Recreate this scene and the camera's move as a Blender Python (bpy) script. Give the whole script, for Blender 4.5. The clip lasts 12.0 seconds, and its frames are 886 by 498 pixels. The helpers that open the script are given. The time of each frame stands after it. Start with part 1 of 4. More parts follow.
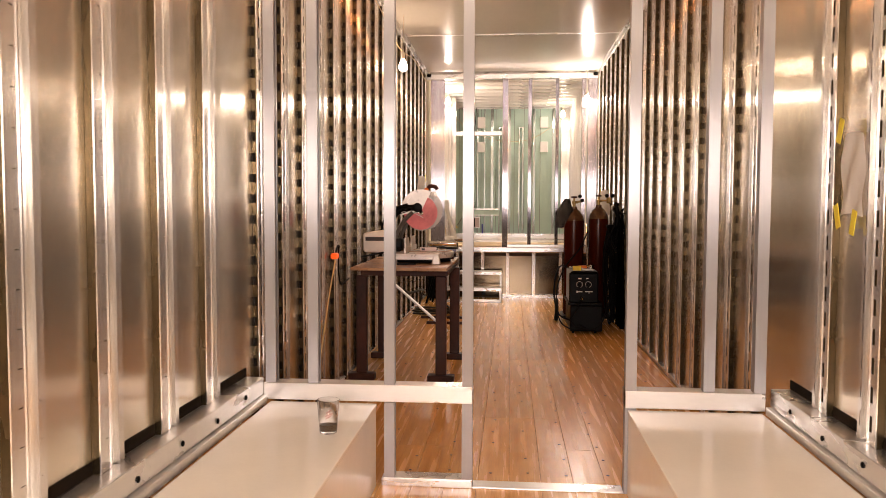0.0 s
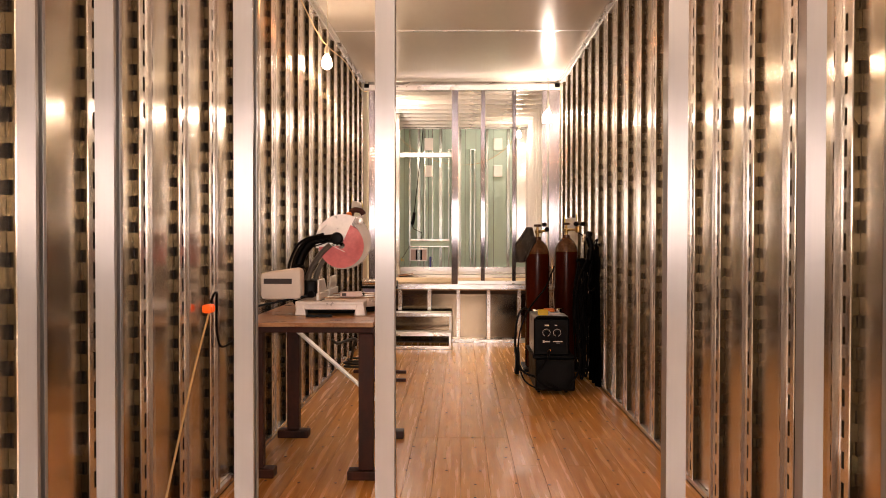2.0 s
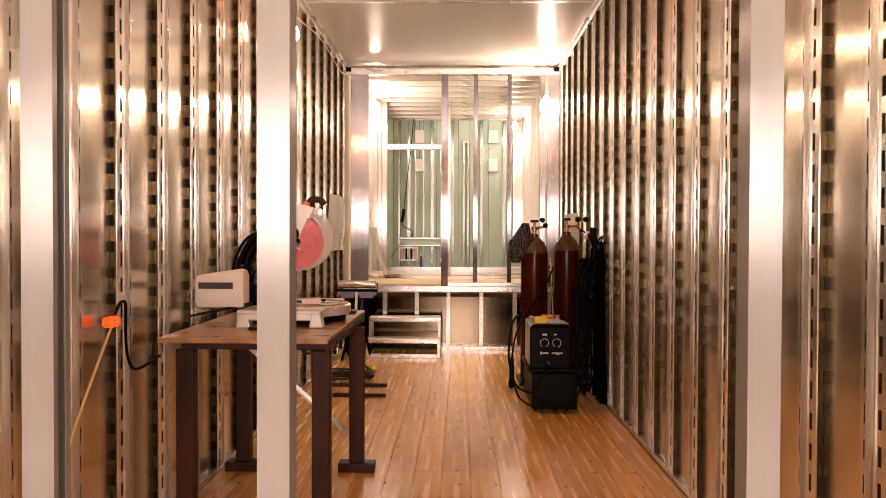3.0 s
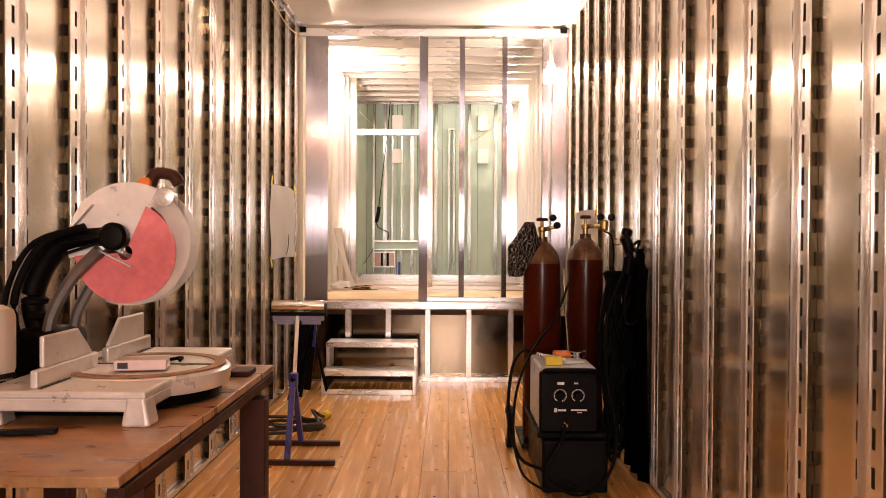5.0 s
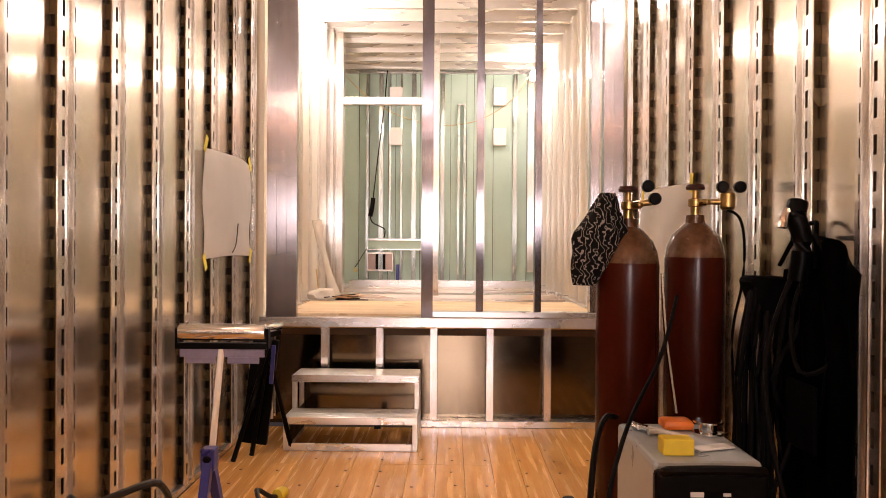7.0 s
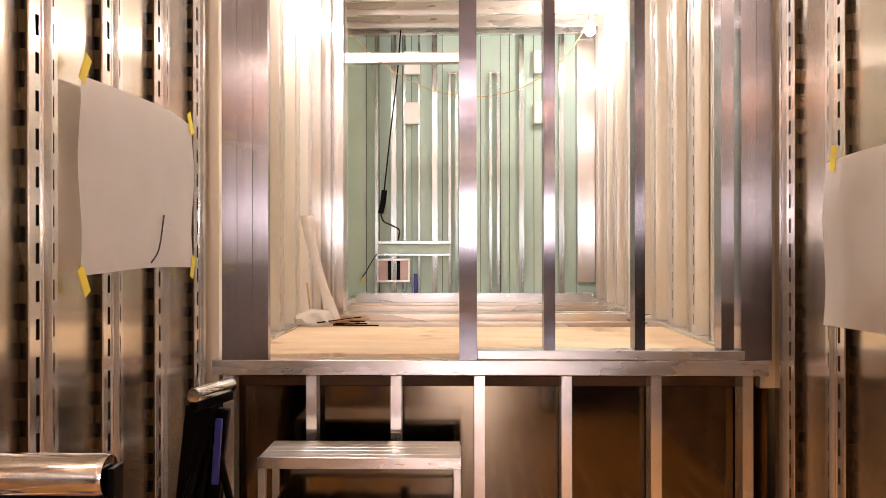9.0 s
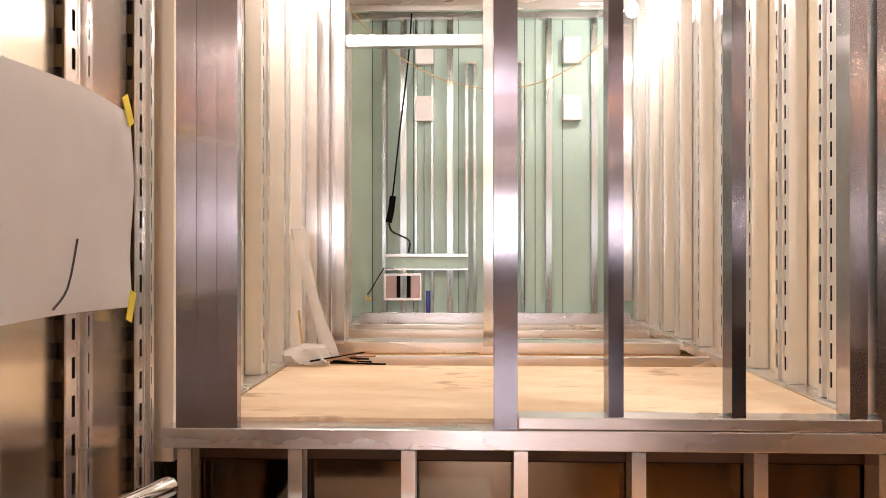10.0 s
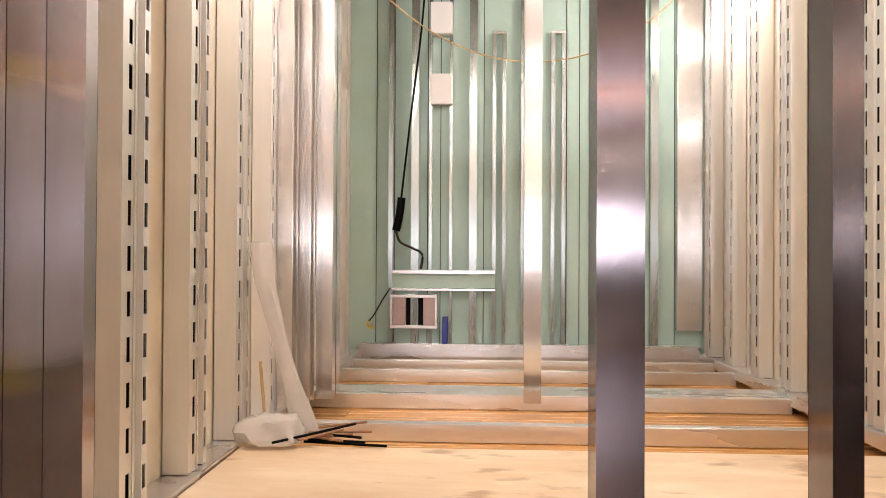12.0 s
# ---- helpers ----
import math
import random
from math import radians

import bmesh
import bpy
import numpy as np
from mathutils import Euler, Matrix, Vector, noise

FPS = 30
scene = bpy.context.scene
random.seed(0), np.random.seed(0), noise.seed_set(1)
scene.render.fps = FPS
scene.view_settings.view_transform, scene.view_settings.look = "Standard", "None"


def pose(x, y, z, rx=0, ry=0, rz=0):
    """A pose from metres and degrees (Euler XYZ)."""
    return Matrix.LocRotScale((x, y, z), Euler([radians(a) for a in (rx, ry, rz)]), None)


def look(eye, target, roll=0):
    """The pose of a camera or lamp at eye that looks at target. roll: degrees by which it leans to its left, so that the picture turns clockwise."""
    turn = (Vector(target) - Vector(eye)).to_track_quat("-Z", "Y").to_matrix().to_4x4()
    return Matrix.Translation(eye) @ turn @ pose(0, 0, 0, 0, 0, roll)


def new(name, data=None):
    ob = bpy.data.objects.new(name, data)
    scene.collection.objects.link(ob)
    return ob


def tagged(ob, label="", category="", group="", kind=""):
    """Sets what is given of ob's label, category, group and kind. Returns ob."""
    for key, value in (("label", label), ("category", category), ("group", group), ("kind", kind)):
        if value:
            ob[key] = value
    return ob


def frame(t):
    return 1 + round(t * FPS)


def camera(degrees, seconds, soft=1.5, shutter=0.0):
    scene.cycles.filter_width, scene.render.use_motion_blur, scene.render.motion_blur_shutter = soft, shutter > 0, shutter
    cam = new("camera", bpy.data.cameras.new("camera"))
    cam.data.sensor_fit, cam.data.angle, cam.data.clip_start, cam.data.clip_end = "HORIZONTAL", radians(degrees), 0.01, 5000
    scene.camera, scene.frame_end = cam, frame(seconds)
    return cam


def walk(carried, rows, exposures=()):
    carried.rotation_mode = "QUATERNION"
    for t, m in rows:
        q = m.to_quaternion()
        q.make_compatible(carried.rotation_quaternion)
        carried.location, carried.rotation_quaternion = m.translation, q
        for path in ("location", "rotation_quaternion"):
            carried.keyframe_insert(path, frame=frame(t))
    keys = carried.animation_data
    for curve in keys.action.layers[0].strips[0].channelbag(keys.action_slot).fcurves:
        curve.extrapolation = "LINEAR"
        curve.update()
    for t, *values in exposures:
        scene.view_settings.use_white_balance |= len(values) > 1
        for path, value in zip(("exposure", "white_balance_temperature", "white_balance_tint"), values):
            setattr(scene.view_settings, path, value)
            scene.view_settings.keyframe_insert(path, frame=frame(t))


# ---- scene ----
cam = camera(60.1, 12.0, 0.8)

PATH = [
    (0, (-0.005, 0.008, 1.317), (-0.179, 1.997, 1.206), 0.2),
    (0.5, (-0.02, 0.375, 1.323), (-0.135, 2.369, 1.222), 0.2),
    (1, (-0.046, 0.727, 1.324), (-0.129, 2.725, 1.250), 0.1),
    (1.5, (0.007, 1.153, 1.306), (-0.052, 3.152, 1.264), -0.1),
    (2, (0.0, 1.555, 1.316), (-0.048, 3.555, 1.285), 0.1),
    (2.5, (0.036, 1.942, 1.291), (-0.008, 3.942, 1.262), 0.4),
    (3, (0.088, 2.354, 1.294), (0.045, 4.354, 1.262), 0.2),
    (3.5, (0.088, 2.790, 1.305), (0.066, 4.790, 1.273), 0.5),
    (5.5, (0.162, 4.585, 1.306), (0.151, 6.585, 1.281), 0.3),
    (6, (0.173, 5.072, 1.280), (0.16, 7.072, 1.257), 0.3),
    (6.5, (0.121, 5.548, 1.253), (0.106, 7.548, 1.235), 0.5),
    (7, (0.073, 5.997, 1.225), (0.053, 7.997, 1.211), 0.4),
    (7.2, (0.048, 6.226, 1.220), (0.029, 8.226, 1.208), 0.5),
    (8.8, (-0.083, 7.615, 1.208), (-0.129, 9.614, 1.200), -0.2),
    (9, (-0.111, 7.782, 1.214), (-0.16, 9.781, 1.212), -0.1),
    (9.5, (-0.134, 8.216, 1.239), (-0.193, 10.215, 1.244), -0.0),
    (10, (-0.199, 8.63, 1.306), (-0.269, 10.629, 1.31), -0.0),
    (10.5, (-0.226, 8.992, 1.324), (-0.307, 10.99, 1.332), 0.1),
    (11, (-0.255, 9.32, 1.338), (-0.346, 11.318, 1.355), 0.1),
    (11.5, (-0.298, 9.615, 1.348), (-0.394, 11.613, 1.372), 0.2),
    (12, (-0.304, 9.868, 1.368), (-0.404, 11.865, 1.388), 0.3),
]
walk(cam, [(t, look(eye, target, roll)) for t, eye, target, roll in PATH], [(0.0, -0.04, 7200, 20), (0.7, -0.06, 7250, 20), (3.0, 0.26, 7700, 26), (5.5, 0.50, 7100, 27), (7.5, 0.55, 6850, 25), (9.5, 0.57, 6250, 21), (12.0, 0.46, 6050, 18)])

# ---------------------------------------------------------------- light
world = bpy.data.worlds.new("world")
scene.world = world
world.use_nodes = True
sky = world.node_tree.nodes.new("ShaderNodeTexSky")
sky.sky_type = "NISHITA"
sky.sun_disc = False
sky.sun_elevation, sky.sun_rotation = radians(40), radians(30)
world.node_tree.links.new(sky.outputs[0], world.node_tree.nodes["Background"].inputs[0])
world.node_tree.nodes["Background"].inputs[1].default_value = 0.12

daylight = bpy.data.lights.new("window_daylight", "AREA")
daylight.shape, daylight.size, daylight.size_y = "RECTANGLE", 1.36, 1.0
daylight.energy, daylight.color = 165, (1.0, 0.93, 0.90)
day_ob = new("window_daylight", daylight)
day_ob.matrix_world = pose(0, -2.63, 1.84, 90, 0, 0)

WARM, WHITE, ORANGE = (1.0, 0.80, 0.60), (1.0, 0.90, 0.78), (1.0, 0.42, 0.16)
# place, colour, watts of each bare bulb
BULBS = [
    ((-1.10, 7.80, 2.75), WARM, 7),
    ((-1.12, 5.60, 2.90), ORANGE, 7),
    ((1.05, 10.93, 2.82), WHITE, 39),
    ((-1.00, 12.20, 2.98), WHITE, 28),
    ((0.92, 13.95, 2.98), WHITE, 11),
    ((-1.08, 1.60, 2.85), WARM, 5),
    ((1.08, 4.90, 2.95), ORANGE, 6),
    ((1.05, 0.30, 2.85), WARM, 5),
]


# ---------------------------------------------------------------- materials
def mat(name, colour, rough=0.5, metal=0.0, var=0.15, scale=6.0, stretch=(1, 1, 1), bump=0.0, fine=60.0,
        rough_var=0.1, spec=0.5, second=None, per_object=0.0, emission=None, strength=0.0, alpha=1.0, trans=0.0, grain=0.0):
    """A principled material whose colour, gloss and relief vary at two scales."""
    m = bpy.data.materials.new(name)
    m.use_nodes = True
    nt = m.node_tree
    n, l = nt.nodes, nt.links
    b = n["Principled BSDF"]
    co = n.new("ShaderNodeTexCoord")
    mp = n.new("ShaderNodeMapping")
    mp.inputs["Scale"].default_value = stretch
    l.new(co.outputs["Object"], mp.inputs[0])
    big = n.new("ShaderNodeTexNoise")
    big.inputs["Scale"].default_value = scale
    big.inputs["Detail"].default_value = 4
    l.new(mp.outputs[0], big.inputs["Vector"])
    small = n.new("ShaderNodeTexNoise")
    small.inputs["Scale"].default_value = fine
    small.inputs["Detail"].default_value = 3
    l.new(mp.outputs[0], small.inputs["Vector"])
    both = n.new("ShaderNodeMath")
    both.operation = "MULTIPLY_ADD"
    both.inputs[1].default_value = 0.35
    l.new(small.outputs[0], both.inputs[0])
    l.new(big.outputs[0], both.inputs[2])
    ramp = n.new("ShaderNodeValToRGB")
    ramp.color_ramp.elements[0].position, ramp.color_ramp.elements[1].position = 0.42, 0.95
    lo = second or tuple(c * (1 - var) for c in colour)
    hi = colour if second else tuple(min(1, c * (1 + var * 0.6)) for c in colour)
    ramp.color_ramp.elements[0].color = (*lo, 1)
    ramp.color_ramp.elements[1].color = (*hi, 1)
    l.new(both.outputs[0], ramp.inputs[0])
    colour_out = ramp.outputs[0]
    if per_object:
        info = n.new("ShaderNodeObjectInfo")
        mr = n.new("ShaderNodeMapRange")
        mr.inputs[3].default_value, mr.inputs[4].default_value = 1 - per_object, 1 + per_object
        l.new(info.outputs["Random"], mr.inputs[0])
        hsv = n.new("ShaderNodeHueSaturation")
        l.new(mr.outputs[0], hsv.inputs["Value"])
        l.new(colour_out, hsv.inputs["Color"])
        colour_out = hsv.outputs[0]
    l.new(colour_out, b.inputs["Base Color"])
    rr = n.new("ShaderNodeMapRange")
    rr.inputs[1].default_value, rr.inputs[2].default_value = 0.3, 0.8
    rr.inputs[3].default_value, rr.inputs[4].default_value = max(0.02, rough - rough_var), min(1, rough + rough_var)
    l.new(big.outputs[0], rr.inputs[0])
    l.new(rr.outputs[0], b.inputs["Roughness"])
    b.inputs["Metallic"].default_value = metal
    b.inputs["Specular IOR Level"].default_value = spec
    b.inputs["Transmission Weight"].default_value = trans
    b.inputs["Alpha"].default_value = alpha
    if bump:
        bp = n.new("ShaderNodeBump")
        bp.inputs["Strength"].default_value = bump
        bp.inputs["Distance"].default_value = 0.01
        l.new(both.outputs[0], bp.inputs["Height"])
        l.new(bp.outputs[0], b.inputs["Normal"])
    if grain:
        # rolled metal: upright grain spreads highlights sideways
        tan = n.new("ShaderNodeTangent")
        tan.direction_type, tan.axis = "RADIAL", "Z"
        l.new(tan.outputs[0], b.inputs["Tangent"])
        b.inputs["Anisotropic"].default_value = grain
    if emission:
        b.inputs["Emission Color"].default_value = (*emission, 1)
        b.inputs["Emission Strength"].default_value = strength
    return m


M_SHEET = mat("galvanised_sheet", (0.80, 0.735, 0.63), 0.20, 0.97, 0.10, 2.0, (1, 1, 0.2), 0.01, 14, 0.03, grain=0.95)
# zinc in two tones: dark reflections put into the first one's base colour
M_STUD_DARK = mat("shade_darkened_stud", (0.23, 0.215, 0.235), 0.17, 1.0, 0.12, 9.0, (1, 1, 0.15), 0.0, 70, 0.04, grain=0.97)
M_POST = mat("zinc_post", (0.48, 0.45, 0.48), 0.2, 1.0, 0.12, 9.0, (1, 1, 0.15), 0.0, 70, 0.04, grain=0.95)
M_STUD = mat("galvanised_stud", (0.88, 0.85, 0.81), 0.21, 0.85, 0.10, 9.0, (1, 1, 0.05), 0.0, 70, 0.04, grain=0.94)
# same steel, its dim reflection on the near side put into the colour
M_WEB = mat("shaded_stud_side", (0.09, 0.064, 0.033), 0.30, 0.85, 0.25, 6.0, (1, 1, 0.3))
# dark fill that paints the shade in stud hollows and the foot gap
M_GAP_SHADE = mat("dark_gap_shade", (0.018, 0.012, 0.007), 0.85, 0.0, 0.3, 15, spec=0.1)
M_PALE = mat("satin_zinc_stud", (0.86, 0.84, 0.80), 0.36, 0.5, 0.06, 5.0, (1, 1, 0.06), 0.0, 60, 0.05, grain=0.7)
M_JOIST = mat("satin_zinc_joist", (0.84, 0.81, 0.77), 0.30, 0.6, 0.08, 5.0, (0.2, 1, 1), 0.0, 60, 0.06)
M_CREAM = mat("cream_board", (0.90, 0.82, 0.66), 0.6, 0.0, 0.05, 4, bump=0.02)
# browner, softer copy of that painted shade
M_GAP_SHADE_BROWN = mat("brown_gap_shade", (0.085, 0.058, 0.026), 0.8, 0.0, 0.3, 15, spec=0.1)
# zinc sheet coloured dark brown to hold floor reflections and shade
M_MIRROR = mat("shade_browned_sheet", (0.14, 0.105, 0.07), 0.13, 1.0, 0.12, 3.0, (1, 1, 1), 0.05, 30, 0.04)
M_END = mat("end_wall_stud", (0.44, 0.48, 0.45), 0.3, 0.9, 0.15, 9.0, (1, 1, 0.08), 0.0, 70, 0.06, grain=0.9)
M_TRACK = mat("bright_track", (0.82, 0.81, 0.80), 0.30, 0.9, 0.10, 7.0, (0.3, 0.3, 1), 0.012, 60, 0.08)
M_BRIGHT = mat("new_zinc_stud", (0.40, 0.40, 0.41), 0.34, 0.45, 0.08, 9.0, (1, 1, 0.08), 0.0, 70, 0.06, grain=0.9)
M_ALU = mat("aluminium", (0.80, 0.78, 0.75), 0.36, 0.8, 0.10, 12.0, (0.2, 1, 1), 0.015, 90, 0.06)
M_CEIL = mat("glossy_ceiling_panel", (0.74, 0.71, 0.64), 0.17, 0.0, 0.06, 1.5, (1, 0.4, 1), 0.03, 20, 0.05, 0.5)
M_BAMBOO = mat("varnished_bamboo", (0.90, 0.52, 0.17), 0.27, 0.0, 0.2, 2.2, (12, 0.5, 12), 0.02, 26, 0.07, 0.5,
               (0.54, 0.22, 0.05), 0.14)
M_UNDER = mat("floor_backing", (0.10, 0.05, 0.02), 0.8)
M_BENCH = mat("white_gloss_laminate", (0.88, 0.85, 0.77), 0.16, 0.0, 0.05, 3.0, bump=0.01, rough_var=0.05)
M_PLY = mat("pale_plywood", (0.94, 0.79, 0.58), 0.6, 0.0, 0.1, 3.5, (0.7, 2.2, 1), 0.1, 18, 0.05, 0.3, (0.78, 0.57, 0.35))
# brown water stains on the plywood
nt = M_PLY.node_tree
shader = nt.nodes["Principled BSDF"]
clean = shader.inputs["Base Color"].links[0].from_socket
place = nt.nodes.new("ShaderNodeTexCoord")
spread = nt.nodes.new("ShaderNodeMapping")
spread.inputs["Scale"].default_value = (2.2, 5.0, 1.0)
patches = nt.nodes.new("ShaderNodeTexNoise")
patches.inputs["Scale"].default_value, patches.inputs["Detail"].default_value = 1.9, 5.0
edge = nt.nodes.new("ShaderNodeMapRange")
edge.inputs[1].default_value, edge.inputs[2].default_value = 0.60, 0.68
edge.inputs[3].default_value, edge.inputs[4].default_value = 0.0, 0.6
stain = nt.nodes.new("ShaderNodeMixRGB")
stain.inputs[2].default_value = (0.40, 0.22, 0.10, 1)
nt.links.new(place.outputs["Object"], spread.inputs[0])
nt.links.new(spread.outputs[0], patches.inputs["Vector"])
nt.links.new(patches.outputs[0], edge.inputs[0])
nt.links.new(edge.outputs[0], stain.inputs[0])
nt.links.new(clean, stain.inputs[1])
nt.links.new(stain.outputs[0], shader.inputs["Base Color"])
M_GREEN = mat("mint_sheathing", (0.56, 0.74, 0.66), 0.6, 0.0, 0.08, 3.0, bump=0.05, second=(0.48, 0.66, 0.57))
M_RUST = mat("rusty_steel", (0.075, 0.022, 0.012), 0.55, 0.2, 0.3, 8.0, (1, 1, 0.5), 0.2, 50, 0.12, second=(0.018, 0.008, 0.006), spec=0.3)
M_BENCHTOP = mat("worn_wood_top", (0.58, 0.34, 0.17), 0.36, 0.0, 0.2, 5.0, (1.6, 4, 1), 0.08, 30, 0.12, 0.45, (0.20, 0.09, 0.035))
M_BLACK = mat("black_paint", (0.002, 0.0018, 0.0018), 0.42, 0.0, 0.3, 12, bump=0.05, spec=0.09)
M_RUBBER = mat("black_rubber", (0.005, 0.0045, 0.0045), 0.65, 0.0, 0.3, 20, bump=0.08, spec=0.07)
M_CYL = mat("brown_cylinder_paint", (0.05, 0.0065, 0.002), 0.25, 0.0, 0.25, 6, (1, 1, 0.4), 0.02, 40, 0.05, 0.16)
M_CYLTOP = mat("worn_shoulder_paint", (0.15, 0.07, 0.026), 0.24, 0.1, 0.3, 14, (1, 1, 1), 0.06, 50, 0.1, second=(0.05, 0.013, 0.005))
M_BRASS = mat("brass", (0.42, 0.27, 0.10), 0.34, 1.0, 0.2, 30)
M_CHROME = mat("chrome", (0.85, 0.85, 0.86), 0.12, 1.0, 0.05, 10)
M_RED = mat("red_guard_plastic", (0.92, 0.24, 0.26), 0.22, 0.0, 0.3, 12, spec=0.5, alpha=0.82)
M_CLEAR = mat("hazy_clear_plastic", (0.85, 0.82, 0.79), 0.2, 0.0, 0.1, 14, alpha=0.36)
M_DARKCAST = mat("grey_cast_link", (0.16, 0.15, 0.14), 0.4, 0.6, 0.2, 15, bump=0.05)
M_CAST = mat("cast_aluminium", (0.78, 0.75, 0.72), 0.36, 0.35, 0.12, 15, bump=0.04)
M_ORANGE = mat("orange_plastic", (0.85, 0.22, 0.03), 0.4, 0.0, 0.15, 20)
M_WHITE = mat("white_card", (0.78, 0.74, 0.68), 0.75, 0.0, 0.06, 5, bump=0.04)
M_PAPER = mat("paper", (0.95, 0.93, 0.90), 0.8, 0.0, 0.04, 4, bump=0.03, fine=15)
M_TAPE = mat("yellow_tape", (0.80, 0.66, 0.06), 0.6, 0.0, 0.1, 20)
M_INK = mat("dark_ink", (0.05, 0.04, 0.04), 0.7)
M_BLUE = mat("blue_paint", (0.03, 0.04, 0.28), 0.35, 0.0, 0.25, 15)
M_YELLOW = mat("yellow_plastic", (0.85, 0.62, 0.04), 0.5, 0.0, 0.1, 20)
M_GREY = mat("grey_enamel", (0.42, 0.47, 0.50), 0.35, 0.0, 0.15, 10)
M_LABEL = mat("pale_print", (0.75, 0.75, 0.73), 0.6)
M_CORD = mat("tan_cord", (0.62, 0.43, 0.20), 0.6, 0.0, 0.15, 30)
M_HOSE = mat("dark_hose", (0.02, 0.017, 0.012), 0.5, 0.0, 0.2, 30)
M_FILM = mat("plastic_film", (0.86, 0.82, 0.75), 0.2, 0.0, 0.1, 10, bump=0.3, alpha=0.6)
M_STICK = mat("wood_stick", (0.36, 0.19, 0.09), 0.6, 0.0, 0.25, 20)
M_CLOTH = mat("black_cloth", (0.003, 0.003, 0.003), 0.9, 0.0, 0.3, 20, bump=0.1, spec=0.02)
M_GLASS = mat("tumbler_glass", (0.95, 0.95, 0.94), 0.06, 0.0, 0.02, 5, rough_var=0.02, trans=1.0)
M_TEA = mat("brown_drink", (0.12, 0.06, 0.02), 0.1, 0.0, 0.1, 10)
M_REDINK = mat("red_print", (0.65, 0.05, 0.04), 0.4)
M_SOCKET = mat("ivory_socket", (0.75, 0.68, 0.55), 0.4)
M_REDMARK = mat("pink_box_steel", (0.55, 0.42, 0.38), 0.5, 0.6)
M_SKYPANE = mat("window_glass", (0.95, 0.97, 1.0), 0.02, 0.0, 0.01, 5, rough_var=0.01, trans=1.0)
GLOW = {}
for tint in (WARM, WHITE, ORANGE):
    GLOW[tint] = mat("lit_bulb", (0.9, 0.9, 0.9), 0.3, emission=tint, strength=60.0 if tint != ORANGE else 18.0)


# ---------------------------------------------------------------- mesh helpers
def bm_new():
    return bmesh.new()


def box(bm, x0, x1, y0, y1, z0, z1, bevel=0.0, m=None):
    """A box between two corners, its edges rounded by bevel."""
    g = bmesh.ops.create_cube(bm, size=1)
    vs = g["verts"]
    for v in vs:
        v.co = Vector((x0 + (v.co.x + 0.5) * (x1 - x0), y0 + (v.co.y + 0.5) * (y1 - y0), z0 + (v.co.z + 0.5) * (z1 - z0)))
    if bevel:
        es = list({e for v in vs for e in v.link_edges})
        out = bmesh.ops.bevel(bm, geom=es, offset=bevel, segments=2, affect="EDGES", profile=0.5)
        vs = list({v for f in out["faces"] for v in f.verts})
    if m is not None:
        bmesh.ops.transform(bm, matrix=m, verts=vs)
    return vs


def lathe(bm, profile, n=28, m=None, ring=False):
    """A turned solid round z from (radius, height) pairs."""
    rings = []
    for r, z in profile:
        rings.append([bm.verts.new((r * math.cos(2 * math.pi * i / n), r * math.sin(2 * math.pi * i / n), z)) for i in range(n)])
    for a, b in zip(rings, rings[1:]):
        for i in range(n):
            bm.faces.new((a[i], a[(i + 1) % n], b[(i + 1) % n], b[i]))
    if ring:
        for i in range(n):
            bm.faces.new((rings[-1][i], rings[-1][(i + 1) % n], rings[0][(i + 1) % n], rings[0][i]))
    else:
        bm.faces.new(rings[0][::-1])
        bm.faces.new(rings[-1])
    vs = [v for r in rings for v in r]
    if m is not None:
        bmesh.ops.transform(bm, matrix=m, verts=vs)
    return vs


def tube(bm, pts, r, n=8, smooth=4, closed=False):
    """A round tube along a smoothed line of points."""
    p = [Vector(q) for q in pts]
    line = []
    for i in range(len(p) - 1):
        a, b, c, d = p[max(i - 1, 0)], p[i], p[i + 1], p[min(i + 2, len(p) - 1)]
        for k in range(smooth):
            t = k / smooth
            line.append(0.5 * (2 * b + (c - a) * t + (2 * a - 5 * b + 4 * c - d) * t * t + (3 * b - a - 3 * c + d) * t ** 3))
    line.append(p[-1])
    rings = []
    for i, q in enumerate(line):
        way = (line[min(i + 1, len(line) - 1)] - line[max(i - 1, 0)]).normalized()
        u = way.cross(Vector((0, 0, 1)))
        if u.length < 0.05:
            u = way.cross(Vector((1, 0, 0)))
        u.normalize()
        w = way.cross(u)
        rings.append([bm.verts.new(q + r * (math.cos(2 * math.pi * k / n) * u + math.sin(2 * math.pi * k / n) * w)) for k in range(n)])
    for a, b in zip(rings, rings[1:]):
        for k in range(n):
            bm.faces.new((a[k], a[(k + 1) % n], b[(k + 1) % n], b[k]))
    bm.faces.new(rings[0][::-1])
    bm.faces.new(rings[-1])


def rod(bm, a, b, r, n=12):
    tube(bm, [a, b], r, n, 1)


def bar(bm, a, b, w, h, up=(0, 0, 1), bevel=0.002):
    """A rectangular bar from a to b, w wide and h high."""
    a, b = Vector(a), Vector(b)
    y = (b - a).normalized()
    x = y.cross(Vector(up)).normalized()
    z = x.cross(y)
    m = Matrix((x, y, z)).transposed().to_4x4()
    m.translation = a
    box(bm, -w / 2, w / 2, 0, (b - a).length, -h / 2, h / 2, bevel, m)


def finish(bm, material, smooth=False):
    bmesh.ops.recalc_face_normals(bm, faces=bm.faces)
    me = bpy.data.meshes.new("mesh")
    bm.to_mesh(me)
    bm.free()
    me.materials.append(material)
    if smooth:
        me.polygons.foreach_set("use_smooth", [True] * len(me.polygons))
        me.set_sharp_from_angle(angle=radians(38))
    return me


